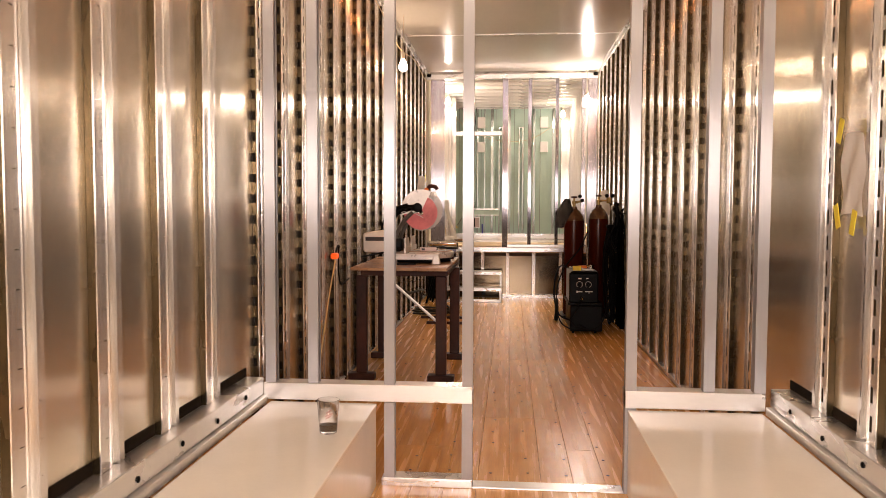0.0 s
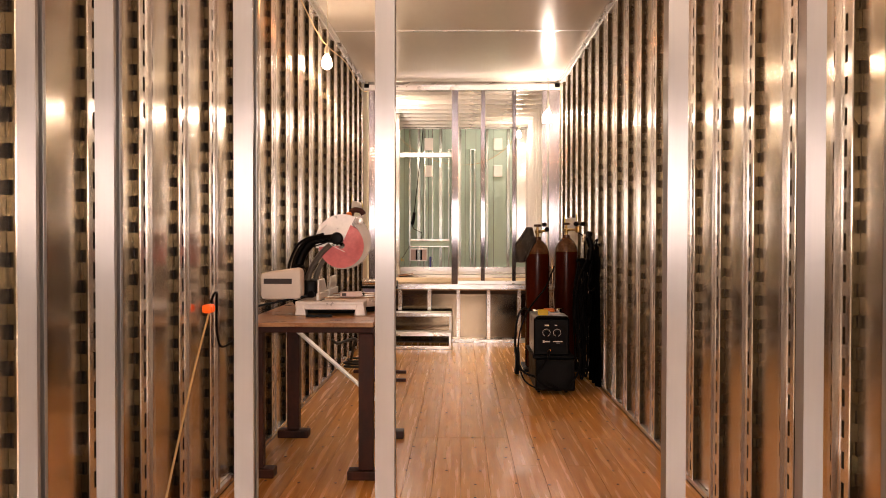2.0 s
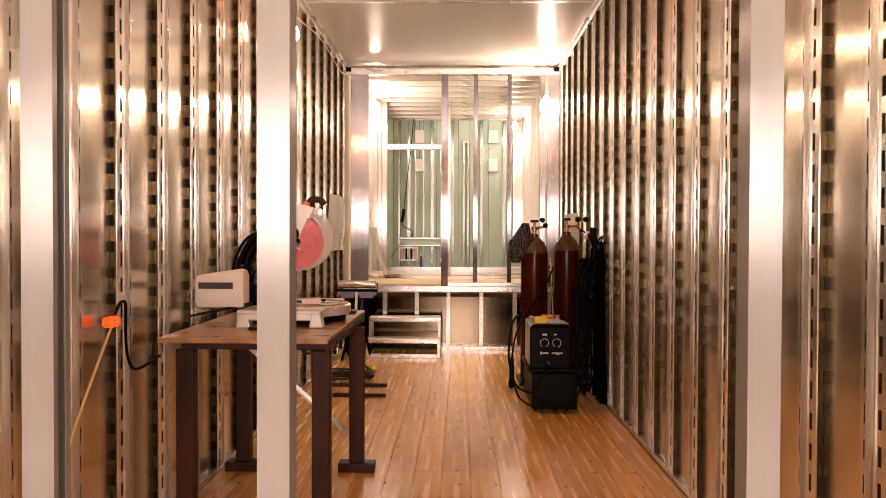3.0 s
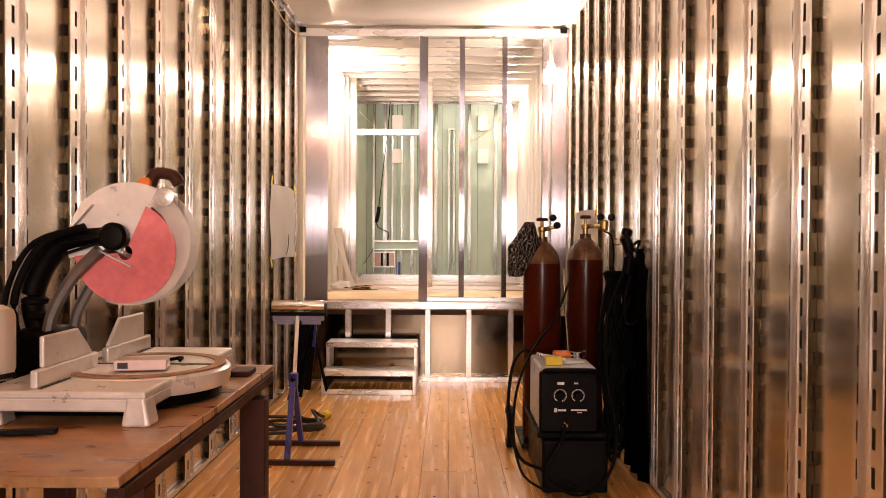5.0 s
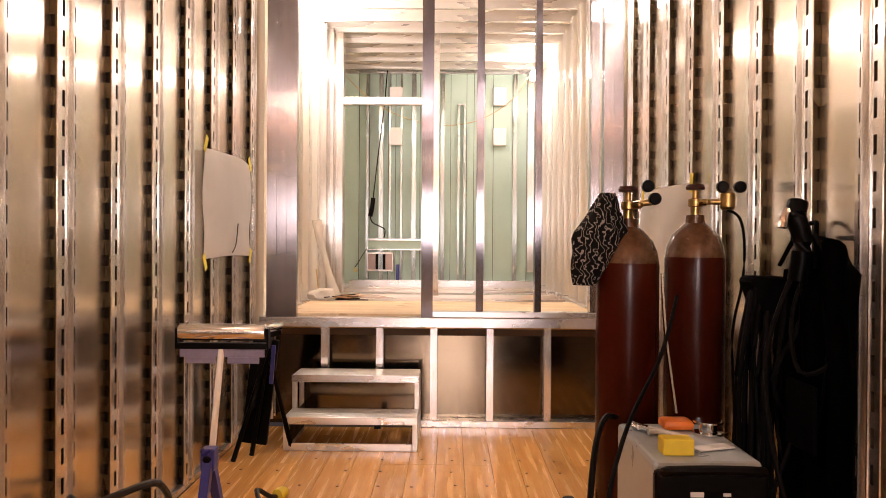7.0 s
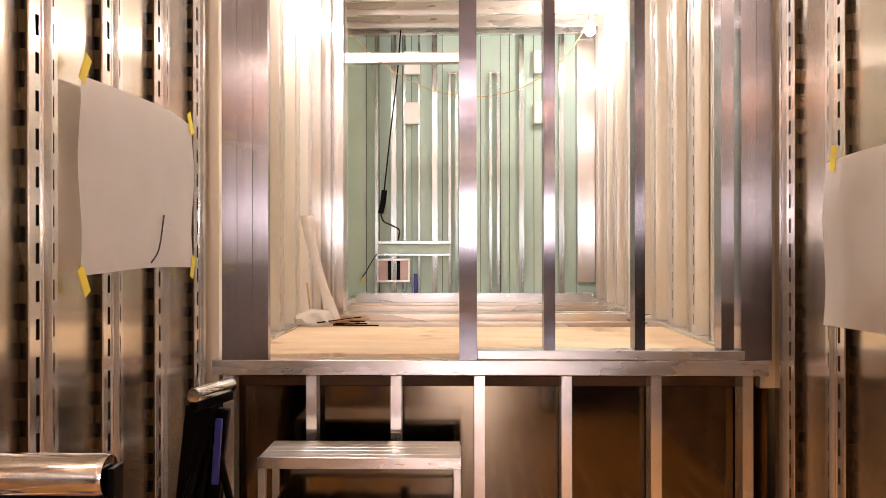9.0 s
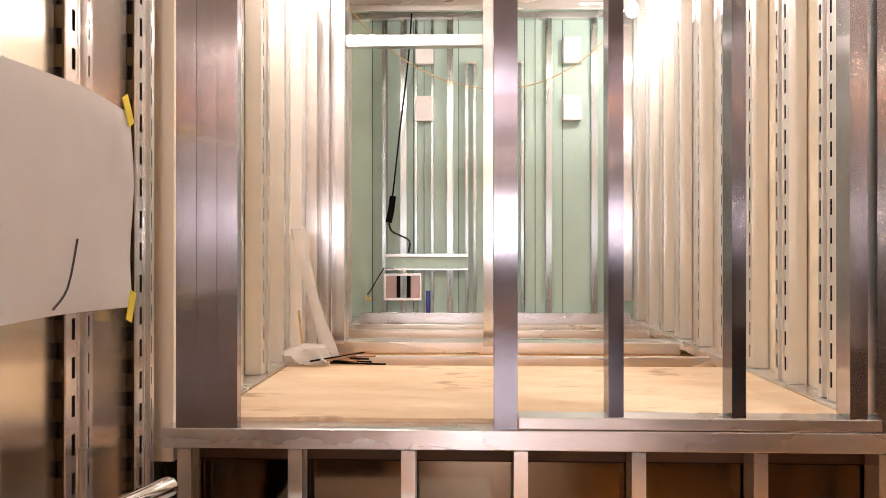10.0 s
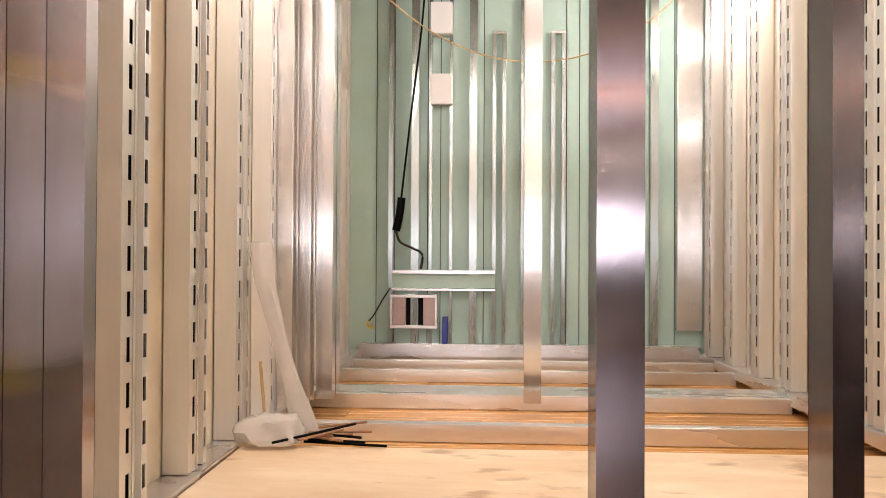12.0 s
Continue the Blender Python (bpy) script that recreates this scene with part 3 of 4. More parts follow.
def disc_sector(bm, cx, cz, r0, r1, a0, a1, y0, y1, n=36):
    """A flat ring sector in the plane of the blade, a0 to a1 in degrees, y0 to y1 thick."""
    rows = []
    for k in range(n + 1):
        a = radians(a0 + (a1 - a0) * k / n)
        c, d = math.cos(a), math.sin(a)
        rows.append([bm.verts.new((cx + r * c, y, cz + r * d)) for r, y in ((r0, y0), (r1, y0), (r1, y1), (r0, y1))])
    for p_, q_ in zip(rows, rows[1:]):
        for k in range(4):
            bm.faces.new((p_[k], p_[(k + 1) % 4], q_[(k + 1) % 4], q_[k]))
    bm.faces.new(rows[0])
    bm.faces.new(rows[-1][::-1])


CX, CZ, HX, HZ = 0.02, 0.418, -0.01, 0.437
for sy in (-1, 1):
    bm = bm_new()
    y0, y1 = sorted((sy * 0.10, sy * 0.36))
    box(bm, -0.20, 0.19, y0, y1, 0.062, 0.082, 0.006)
    box(bm, -0.20, 0.19, *sorted((sy * 0.345, sy * 0.359)), 0.034, 0.066, 0.005)
    box(bm, 0.175, 0.189, y0, y1, 0.036, 0.066, 0.005)
    for x in (-0.17, 0.168):
        vs = box(bm, x - 0.022, x + 0.022, *sorted((sy * 0.30, sy * 0.362)), 0.0, 0.066, 0.006)
        for v in vs:
            if v.co.z < 0.02:
                v.co.x = x + (v.co.x - x) * 1.5
    part("base_wing", bm, M_CAST, saw)
# black block put in as the shadow beneath the pale base
bm = bm_new()
box(bm, -0.18, 0.16, -0.30, 0.30, 0.010, 0.060, 0.01)
part("under_base_shade", bm, M_BLACK, saw, "black block painted as the shadow under the base")
bm = bm_new()
lathe(bm, [(0.19, 0.034), (0.218, 0.036), (0.224, 0.05), (0.224, 0.078), (0.218, 0.085), (0.17, 0.086)], 56, pose(0.055, -0.01, 0))
part("turntable", bm, M_CAST, saw, smooth=True)
# black disc put in as the shadow beneath the turntable
bm = bm_new()
lathe(bm, [(0.12, 0.006), (0.20, 0.006), (0.20, 0.036), (0.12, 0.036)], 40, pose(0.055, -0.01, 0))
part("turntable_shade", bm, M_BLACK, saw, "black disc painted as the shadow under the turntable", True)
bm = bm_new()
lathe(bm, [(0.182, 0.0), (0.211, 0.0), (0.211, 0.003), (0.182, 0.003)], 56, pose(0.055, -0.01, 0.0866), True)
part("scale_ring", bm, M_STICK, saw)
bm = bm_new()
box(bm, -0.12, 0.26, -0.008, 0.008, 0.0866, 0.088)
box(bm, -0.064, -0.058, -0.34, 0.34, 0.0826, 0.084)
part("kerf_plate", bm, M_INK, saw)
for sy in (-1, 1):
    bm = bm_new()
    y0, y1 = sorted((sy * 0.03, sy * 0.34))
    box(bm, -0.085, -0.067, y0, y1, 0.083, 0.125, 0.004)
    vs = box(bm, -0.085, -0.073, *sorted((sy * 0.05, sy * 0.30)), 0.125, 0.20, 0.004)
    for v in vs:
        if v.co.z > 0.16 and abs(v.co.y) < 0.17:
            v.co.y += sy * 0.075
    part("fence", bm, M_CAST, saw)
# rear column and swing arm
bm = bm_new()
box(bm, -0.28, -0.13, -0.085, 0.06, 0.03, 0.19, 0.025)
tube(bm, [(-0.20, -0.02, 0.10), (-0.235, -0.02, 0.18), (-0.25, -0.02, 0.28), (-0.20, -0.02, 0.385), (-0.12, -0.025, 0.43), (HX, -0.03, HZ)], 0.03, 10)
part("arm", bm, M_BLACK, saw, smooth=True)
bm = bm_new()
tube(bm, [(-0.19, -0.06, 0.12), (-0.18, -0.06, 0.22), (-0.12, -0.06, 0.33), (-0.05, -0.06, 0.40)], 0.017, 8)
tube(bm, [(-0.16, 0.02, 0.12), (-0.15, 0.02, 0.22), (-0.09, 0.02, 0.33), (-0.04, 0.02, 0.38)], 0.015, 8)
part("strut", bm, M_DARKCAST, saw, "grey cast links of the arm", True)
bm = bm_new()
for dx, r in ((0.0, 0.011), (-0.025, 0.008)):
    tube(bm, [(-0.23 + dx, -0.06, 0.07), (-0.275 + dx, -0.065, 0.20), (-0.265 + dx, -0.065, 0.31), (-0.20 + dx, -0.06, 0.42), (-0.09, -0.06, 0.462)], r, 8)
for z in (0.13, 0.17, 0.21, 0.25):
    lathe(bm, [(0.026, 0), (0.034, 0.006), (0.034, 0.016), (0.026, 0.022)], 14, pose(-0.215 - (z - 0.13) * 0.25, -0.02, z))
lathe(bm, [(0.01, 0), (0.022, 0.003), (0.022, 0.03), (0.01, 0.034)], 14, pose(-0.16, -0.075, 0.10, 90, 0, 0))
part("cable_guide", bm, M_RUBBER, saw, "black cables and spring of the arm", True)
bm = bm_new()
lathe(bm, [(0.02, 0.0), (0.06, 0.01), (0.068, 0.05), (0.06, 0.14), (0.03, 0.16)], 24, pose(-0.04, 0.03, HZ, -90, 0, 0))
part("motor", bm, M_BLACK, saw, smooth=True)
bm = bm_new()
disc_sector(bm, CX, CZ, 0.012, 0.166, 58, 194, -0.042, -0.034)
disc_sector(bm, CX, CZ, 0.012, 0.166, 58, 194, 0.026, 0.032)
disc_sector(bm, CX, CZ, 0.158, 0.166, 58, 194, -0.0335, 0.0255)
upper = part("upper_guard", bm, M_CAST, saw, "pale cast metal upper blade guard")
bm = bm_new()
disc_sector(bm, CX - 0.005, CZ - 0.01, 0.02, 0.136, 0, 360, -0.004, -0.002, 72)
part("blade", bm, M_CHROME, saw)
bm = bm_new()
disc_sector(bm, CX - 0.006, CZ - 0.024, 0.02, 0.136, -176, 66, -0.050, -0.044)
part("lower_guard", bm, M_RED, saw, "translucent red lower blade guard")
bm = bm_new()
disc_sector(bm, CX, CZ, 0.118, 0.167, -112, 62, -0.044, -0.0425)
disc_sector(bm, CX, CZ, 0.118, 0.167, -112, 62, 0.030, 0.0315)
part("clear_rim", bm, M_CLEAR, saw, "hazy clear guard rim")
bm = bm_new()
lathe(bm, [(0.036, 0.0), (0.038, 0.02), (0.03, 0.03), (0.01, 0.032)], 24, pose(HX, -0.052, HZ, 90, 0, 0))
part("hub_cap", bm, M_BLACK, saw, smooth=True)
bm = bm_new()
bar(bm, (HX - 0.145, -0.054, HZ - 0.02), (HX, -0.054, HZ + 0.005), 0.008, 0.03, (0, 1, 0))
bar(bm, (HX - 0.145, -0.054, HZ - 0.05), (HX - 0.03, -0.054, HZ - 0.012), 0.008, 0.012, (0, 1, 0))
part("guard_link", bm, M_BLACK, saw)
for x0, z0, x1, z1, w_ in ((CX - 0.07, CZ - 0.02, CX + 0.015, CZ - 0.062, 0.02), (CX - 0.145, CZ + 0.045, CX - 0.092, CZ + 0.105, 0.018)):
    bm = bm_new()
    bar(bm, (x0, -0.052, z0), (x1, -0.052, z1), 0.003, w_, (0, 1, 0), 0)
    part("maker_plate", bm, M_LABEL, saw)
bm = bm_new()
lathe(bm, [(0.008, 0), (0.024, 0.003), (0.024, 0.02), (0.008, 0.024)], 14, pose(CX + 0.10, -0.03, CZ + 0.125, 90, 0, 0))
box(bm, CX + 0.06, CX + 0.115, -0.04, 0.02, CZ + 0.105, CZ + 0.14, 0.008)
part("pivot_lug", bm, M_CAST, saw, smooth=True)
bm = bm_new()
tube(bm, [(CX + 0.045, -0.01, CZ + 0.15), (CX + 0.06, -0.01, CZ + 0.19), (CX + 0.105, -0.01, CZ + 0.188), (CX + 0.125, -0.01, CZ + 0.165)], 0.017, 10)
part("handle", bm, M_RUST, saw, smooth=True)
bm = bm_new()
box(bm, CX + 0.02, CX + 0.055, -0.035, 0.01, CZ + 0.15, CZ + 0.18, 0.01)
part("trigger_guard", bm, M_ORANGE, saw)
# dust bag behind the arm
bm = bm_new()
vs = box(bm, -0.41, -0.17, -0.33, -0.22, 0.085, 0.27, 0.03)
for v in bm.verts:
    if v.co.x < -0.3:
        v.co.z = 0.085 + (v.co.z - 0.085) * 0.86
bag = part("dust_bag", bm, M_WHITE, saw, "white cloth dust bag with dark print", True)
bm = bm_new()
box(bm, -0.385, -0.225, -0.3335, -0.3305, 0.178, 0.208)
part("print_bar", bm, M_INK, bag)
bm = bm_new()
bar(bm, (-0.42, -0.34, 0.052), (-0.14, -0.3, 0.11), 0.012, 0.012)
part("bag_wire", bm, M_BLACK, saw)

bm = bm_new()
bar(bm, (-0.86, 5.77, TZ + 0.008), (-0.72, 5.80, TZ + 0.008), 0.02, 0.012)
tagged(new("utility_knife", finish(bm, M_BLACK)), "dark slim hand tool lying on the worn table", "tool")
blade_box = thing("small_carton", "small pale carton with a dark square lying on the saw", "carton", pose(-0.66, 6.12, TZ + 0.0902, 0, 0, 12))
bm = bm_new()
box(bm, -0.065, 0.065, -0.03, 0.03, 0.0, 0.028, 0.002)
part("body", bm, M_REDMARK, blade_box)
bm = bm_new()
box(bm, -0.055, -0.03, -0.0312, -0.0302, 0.006, 0.022)
part("print_bar", bm, M_INK, blade_box)
bm = bm_new()
tube(bm, [(-0.66, 6.24, TZ + 0.095), (-0.63, 6.25, TZ + 0.095), (-0.60, 6.25, TZ + 0.10), (-0.60, 6.23, TZ + 0.095)], 0.005, 7)
tagged(new("hex_key", finish(bm, M_BLACK, True)), "small black bent key lying on the saw", "tool")
bm = bm_new()
box(bm, -0.60, -0.48, 6.50, 6.60, TZ, TZ + 0.018, 0.004)
tagged(new("scrap_block", finish(bm, M_RUST)), "flat dark metal offcut lying on the table", "offcut")

# extension plug and cord on the left wall
cord = thing("extension_cord", "orange lit plug with tan cord hanging on the wall", "cord")
bm = bm_new()
box(bm, -1.222, -1.175, 5.12, 5.19, 0.955, 0.995, 0.012)
part("plug", bm, mat("lit_orange_plug", (0.8, 0.12, 0.02), 0.3, emission=(1.0, 0.10, 0.01), strength=0.6), cord)
bm = bm_new()
tube(bm, [(-1.2, 5.19, 1.0), (-1.19, 5.21, 1.04), (-1.19, 5.25, 1.04), (-1.2, 5.28, 1.0), (-1.205, 5.3, 0.85), (-1.205, 5.38, 0.76), (-1.2, 5.62, 0.78)], 0.006, 8)
part("dark_lead", bm, M_RUBBER, cord, smooth=True)
bm = bm_new()
tube(bm, [(-1.19, 5.14, 0.96), (-1.18, 4.9, 0.72), (-1.17, 4.68, 0.46), (-1.17, 4.5, 0.2), (-1.14, 4.3, 0.02), (-1.12, 4.1, 0.01)], 0.005, 8)
part("tan_lead", bm, M_CORD, cord, smooth=True)

# ---------------------------------------------------------------- roller stands and hose by the left wall
# blue paint made paler and greyer to carry the plate's reflection
M_PLATE = mat("sheen_paled_blue", (0.24, 0.23, 0.36), 0.4, 0.0, 0.2, 15)
stand = thing("roller_stand", "steel roller on a blue stand with flat foot bars", "roller stand")
bm = bm_new()
lathe(bm, [(0.008, 0.0), (0.03, 0.002), (0.032, 0.01), (0.032, 0.32), (0.03, 0.328), (0.008, 0.33)], 24, pose(-0.95, 8.88, 0.885, 0, 90, 0))
part("roller", bm, M_CHROME, stand, smooth=True)
bm = bm_new()
box(bm, -0.955, -0.615, 8.862, 8.898, 0.822, 0.845, 0.004)
for x in (-0.957, -0.613):
    box(bm, x - 0.004, x + 0.004, 8.862, 8.898, 0.822, 0.9, 0.002)
part("bracket", bm, M_BLACK, stand)
bm = bm_new()
box(bm, -0.945, -0.625, 8.868, 8.873, 0.792, 0.821, 0.001)
box(bm, -0.925, -0.81, 8.8685, 8.8725, 0.768, 0.7915, 0.001)
box(bm, -0.765, -0.645, 8.8685, 8.8725, 0.768, 0.7915, 0.001)
part("head_plate", bm, M_PLATE, stand, "pale lilac-blue plate under the roller")
bm = bm_new()
rod(bm, (-0.79, 8.88, 0.83), (-0.785, 8.74, 0.42), 0.012)
part("inner_tube", bm, M_PAPER, stand, "pale inner tube", True)
bm = bm_new()
lathe(bm, [(0.01, 0), (0.017, 0.004), (0.017, 0.02), (0.01, 0.026)], 14, pose(-0.785, 8.715, 0.45, 90, 0, 0))
part("knob", bm, M_BLACK, stand)
for y, x0, x1 in ((8.50, -0.93, -0.50), (8.92, -1.04, -0.53)):
    bm = bm_new()
    box(bm, x0, x1, y - 0.016, y + 0.016, 0.0, 0.03, 0.004)
    part("foot_bar", bm, M_RUST, stand)
    bm = bm_new()
    bar(bm, (-0.775, y, 0.03), (-0.785, 8.72, 0.47), 0.032, 0.032, (1, 0, 0))
    part("leg", bm, M_BLUE, stand)
bm = bm_new()
box(bm, -0.81, -0.76, 8.695, 8.755, 0.41, 0.49, 0.006)
part("collar", bm, M_BLUE, stand)

low = thing("folded_stand", "black folded roller stand leaning near the wall", "roller stand")
bm = bm_new()
lathe(bm, [(0.006, 0.0), (0.024, 0.002), (0.026, 0.01), (0.026, 0.21), (0.024, 0.218), (0.006, 0.22)], 20, pose(-0.985, 10.25, 0.735, -90, 0, -16))
part("roller", bm, M_CHROME, low, smooth=True)
bm = bm_new()
bar(bm, (-0.985, 10.25, 0.70), (-0.925, 10.45, 0.70), 0.03, 0.03)
part("bracket", bm, M_BLACK, low)
bm = bm_new()
bar(bm, (-0.955, 10.35, 0.69), (-1.06, 10.37, 0.28), 0.1, 0.03, (1, 0, 0))
part("post", bm, M_BLACK, low)
bm = bm_new()
bar(bm, (-0.985, 10.40, 0.67), (-1.06, 10.42, 0.06), 0.15, 0.035, (0, 1, 0), 0.006)
part("folded_frame", bm, M_BLACK, low)
bm = bm_new()
bar(bm, (-0.93, 10.345, 0.64), (-0.945, 10.345, 0.42), 0.018, 0.022, (1, 0, 0))
part("blue_brace", bm, M_BLUE, low, "blue painted brace")
for q in ((-0.86, 10.5), (-1.1, 10.55), (-1.12, 10.2), (-1.05, 10.33)):
    bm = bm_new()
    tube(bm, [(-0.965, 10.36, 0.62), (0.5 * (q[0] - 0.965), 0.5 * (q[1] + 10.36), 0.31), (q[0], q[1], 0.014)], 0.014, 8, 2)
    part("leg", bm, M_BLACK, low, smooth=True)

hose = thing("coiled_hose", "dark coiled cable with a yellow connector on the floor", "hose")
bm = bm_new()
pts = []
for k in range(46):
    a = 2 * math.pi * k / 15
    r = 0.2 + 0.045 * math.sin(k * 0.9) + 0.02 * math.sin(k * 2.3)
    pts.append((-0.93 + r * math.cos(a) + 0.02 * math.sin(k * 0.4), 9.25 + r * 0.9 * math.sin(a), 0.014 + 0.0045 * (k // 3) + 0.006 * math.sin(k * 1.3) ** 2))
pts += [(-0.80, 9.46, 0.1), (-0.76, 9.53, 0.05), (-0.74, 9.58, 0.03)]
tube(bm, pts, 0.011, 8, 3)
tube(bm, [(-1.12, 9.3, 0.06), (-1.05, 9.0, 0.25), (-1.0, 8.72, 0.36), (-1.13, 8.55, 0.34), (-1.18, 8.5, 0.38)], 0.014, 8)
part("coil", bm, M_HOSE, hose, smooth=True)
bm = bm_new()
lathe(bm, [(0.016, 0), (0.03, 0.01), (0.032, 0.05), (0.022, 0.08), (0.014, 0.085)], 14, pose(-0.74, 9.58, 0.032, -90, 0, -20))
part("connector", bm, M_YELLOW, hose, smooth=True)

# ---------------------------------------------------------------- aluminium steps
steps = thing("step_stool", "two-tread aluminium step stool before the deck", "steps")
SX0, SX1 = -0.905, -0.115
for y0, y1, z in ((10.48, 10.73, 0.20), (10.73, 10.99, 0.405)):
    bm = bm_new()
    for k in range(5):
        w = (y1 - y0) / 5
        box(bm, SX0 + 0.004, SX1 - 0.004, y0 + k * w + 0.001, y0 + (k + 1) * w - 0.001, z - 0.012, z, 0.002)
    part("tread", bm, M_ALU, steps)
    bm = bm_new()
    box(bm, SX0, SX1, y0 - 0.006, y0 - 0.001, z - 0.042, z + 0.002, 0.002)
    part("nosing", bm, M_TRACK, steps)
for x in (SX0, SX1):
    bm = bm_new()
    s = 1 if x == SX0 else -1
    box(bm, *sorted((x, x + s * 0.03)), 10.482, 10.512, 0, 0.186, 0.003)
    box(bm, *sorted((x, x + s * 0.03)), 10.735, 10.765, 0.036, 0.391, 0.003)
    box(bm, *sorted((x, x + s * 0.03)), 10.96, 10.99, 0, 0.391, 0.003)
    box(bm, *sorted((x, x + s * 0.03)), 10.513, 10.958, 0.0, 0.034, 0.003)
    part("side_frame", bm, M_ALU, steps)
bm = bm_new()
box(bm, SX0 + 0.031, SX1 - 0.031, 10.484, 10.50, 0.0, 0.045, 0.003)
part("base_bar", bm, M_TRACK, steps)
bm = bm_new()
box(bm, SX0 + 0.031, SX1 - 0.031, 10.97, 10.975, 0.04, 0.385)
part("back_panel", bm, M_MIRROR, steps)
# thin black sheets added to fill the dark ends under the lower tread
for x in (SX0 + 0.031, SX1 - 0.036):
    bm = bm_new()
    box(bm, x, x + 0.005, 10.515, 10.955, 0.036, 0.186)
    part("dark_end_fill", bm, M_BLACK, steps, "added black sheet filling the dark end under the lower tread")
bm = bm_new()
box(bm, -0.39, -0.35, 10.70, 10.715, 0.08, 0.14, 0.003)
part("latch", bm, M_BLACK, steps)

# ---------------------------------------------------------------- gas cylinders
def cylinder_thing(name, label, x, y, top):
    c = thing(name, label, "gas cylinder", pose(x, y, 0.1), "gas cylinders on the cart")
    b_ = bm_new()
    r = 0.112
    lathe(b_, [(r * 0.9, 0), (r, 0.02), (r, top - 0.14), (r * 0.99, top - 0.13)], 36)
    part("body", b_, M_CYL, c, smooth=True)
    b_ = bm_new()
    lathe(b_, [(r * 0.99, top - 0.13), (r * 0.93, top - 0.09), (r * 0.78, top - 0.05), (r * 0.5, top - 0.015), (0.036, top), (0.034, top + 0.03), (0.02, top + 0.032)], 36)
    part("shoulder", b_, M_CYLTOP, c, "scuffed tan shoulder", True)
    b_ = bm_new()
    lathe(b_, [(0.018, top + 0.03), (0.018, top + 0.06), (0.026, top + 0.065), (0.026, top + 0.09), (0.012, top + 0.095), (0.01, top + 0.13)], 16)
    lathe(b_, [(0.012, 0), (0.013, 0.055), (0.009, 0.06)], 12, pose(0, 0, top + 0.078, 90, 0, 40))
    v = part("valve", b_, M_BRASS, c, smooth=True)
    b_ = bm_new()
    lathe(b_, [(0.012, top + 0.125), (0.034, top + 0.127), (0.036, top + 0.137), (0.03, top + 0.147), (0.01, top + 0.148)], 16)
    part("hand_wheel", b_, M_RUST, v, smooth=True)
    return c


cyl_l = cylinder_thing("gas_cylinder", "tall brown gas cylinder with a black cap bag over its valve", 0.715, 8.78, 1.19)
cyl_r = cylinder_thing("gas_cylinder", "tall brown gas cylinder with brass regulator", 1.005, 8.93, 1.21)
reg = thing("pressure_regulator", "brass regulator with two black gauges", "regulator", pose(1.005, 8.93, 1.39))
bm = bm_new()
rod(bm, (0.01, -0.01, 0.0), (0.09, -0.03, 0.0), 0.011)
lathe(bm, [(0.02, -0.03), (0.028, -0.02), (0.028, 0.03), (0.014, 0.04)], 16, pose(0.11, -0.035, 0))
part("body", bm, M_BRASS, reg, smooth=True)
for dx, dz in ((0.085, 0.055), (0.15, 0.055)):
    bm = bm_new()
    lathe(bm, [(0.019, 0), (0.0225, 0.004), (0.0225, 0.022), (0.019, 0.026), (0.004, 0.027)], 20, pose(dx, -0.04, dz, 90, 0, 0))
    part("gauge", bm, M_BLACK, reg, smooth=True)
bm = bm_new()
tube(bm, [(0.11, -0.035, -0.03), (0.15, -0.05, -0.06), (0.165, -0.06, -0.15), (0.16, -0.06, -0.3), (0.12, -0.07, -0.5), (0.12, -0.1, -0.8), (0.05, -0.25, -0.95)], 0.0055, 8)
part("gas_hose", bm, M_RUBBER, reg, smooth=True)
reg2 = thing("pressure_regulator", "dark regulator with black gauges half hidden by a bag", "regulator", pose(0.715, 8.78, 1.37))
bm = bm_new()
rod(bm, (0.01, -0.01, 0), (0.08, -0.02, 0.01), 0.012)
part("body", bm, M_BRASS, reg2, smooth=True)
for dx, dz in ((0.085, 0.02), (0.06, 0.065)):
    bm = bm_new()
    lathe(bm, [(0.019, 0), (0.022, 0.004), (0.022, 0.022), (0.018, 0.026)], 18, pose(dx, -0.03, dz, 90, 0, 0))
    part("gauge", bm, M_BLACK, reg2, smooth=True)
# black patterned cap hung over the left valve
bm = bm_new()
n, rows = 22, 12
prev = None
for j in range(rows + 1):
    v = j / rows
    z = 0.10 - 0.33 * v
    prof = (0.25 + 1.5 * v) if v < 0.45 else (0.95 - 1.05 * (v - 0.45))
    ring = []
    for k in range(n):
        a = 2 * math.pi * k / n
        r = 0.098 * max(prof, 0.12) * (1 + 0.12 * math.sin(3 * a + 5 * v) + 0.08 * math.sin(7 * a - 9 * v))
        ring.append(bm.verts.new((-0.115 + r * math.cos(a) * 1.05 + 0.05 * (1 - v) - 0.03 * v, r * 0.75 * math.sin(a), z)))
    if prev:
        for k in range(n):
            bm.faces.new((prev[k], prev[(k + 1) % n], ring[(k + 1) % n], ring[k]))
    else:
        bm.faces.new(ring)
    prev = ring
bm.faces.new(prev[::-1])
M_PRINT = mat("black_printed_cloth", (0.004, 0.004, 0.004), 0.75, 0.0, 0.2, 26, bump=0.2, fine=110, spec=0.15)
nt = M_PRINT.node_tree
wave = nt.nodes.new("ShaderNodeTexWave")
wave.inputs["Scale"].default_value, wave.inputs["Distortion"].default_value = 17.0, 16.0
wave.inputs["Detail"].default_value, wave.inputs["Detail Scale"].default_value = 2.0, 1.6
place = nt.nodes.new("ShaderNodeTexCoord")
nt.links.new(place.outputs["Object"], wave.inputs["Vector"])
lines = nt.nodes.new("ShaderNodeValToRGB")
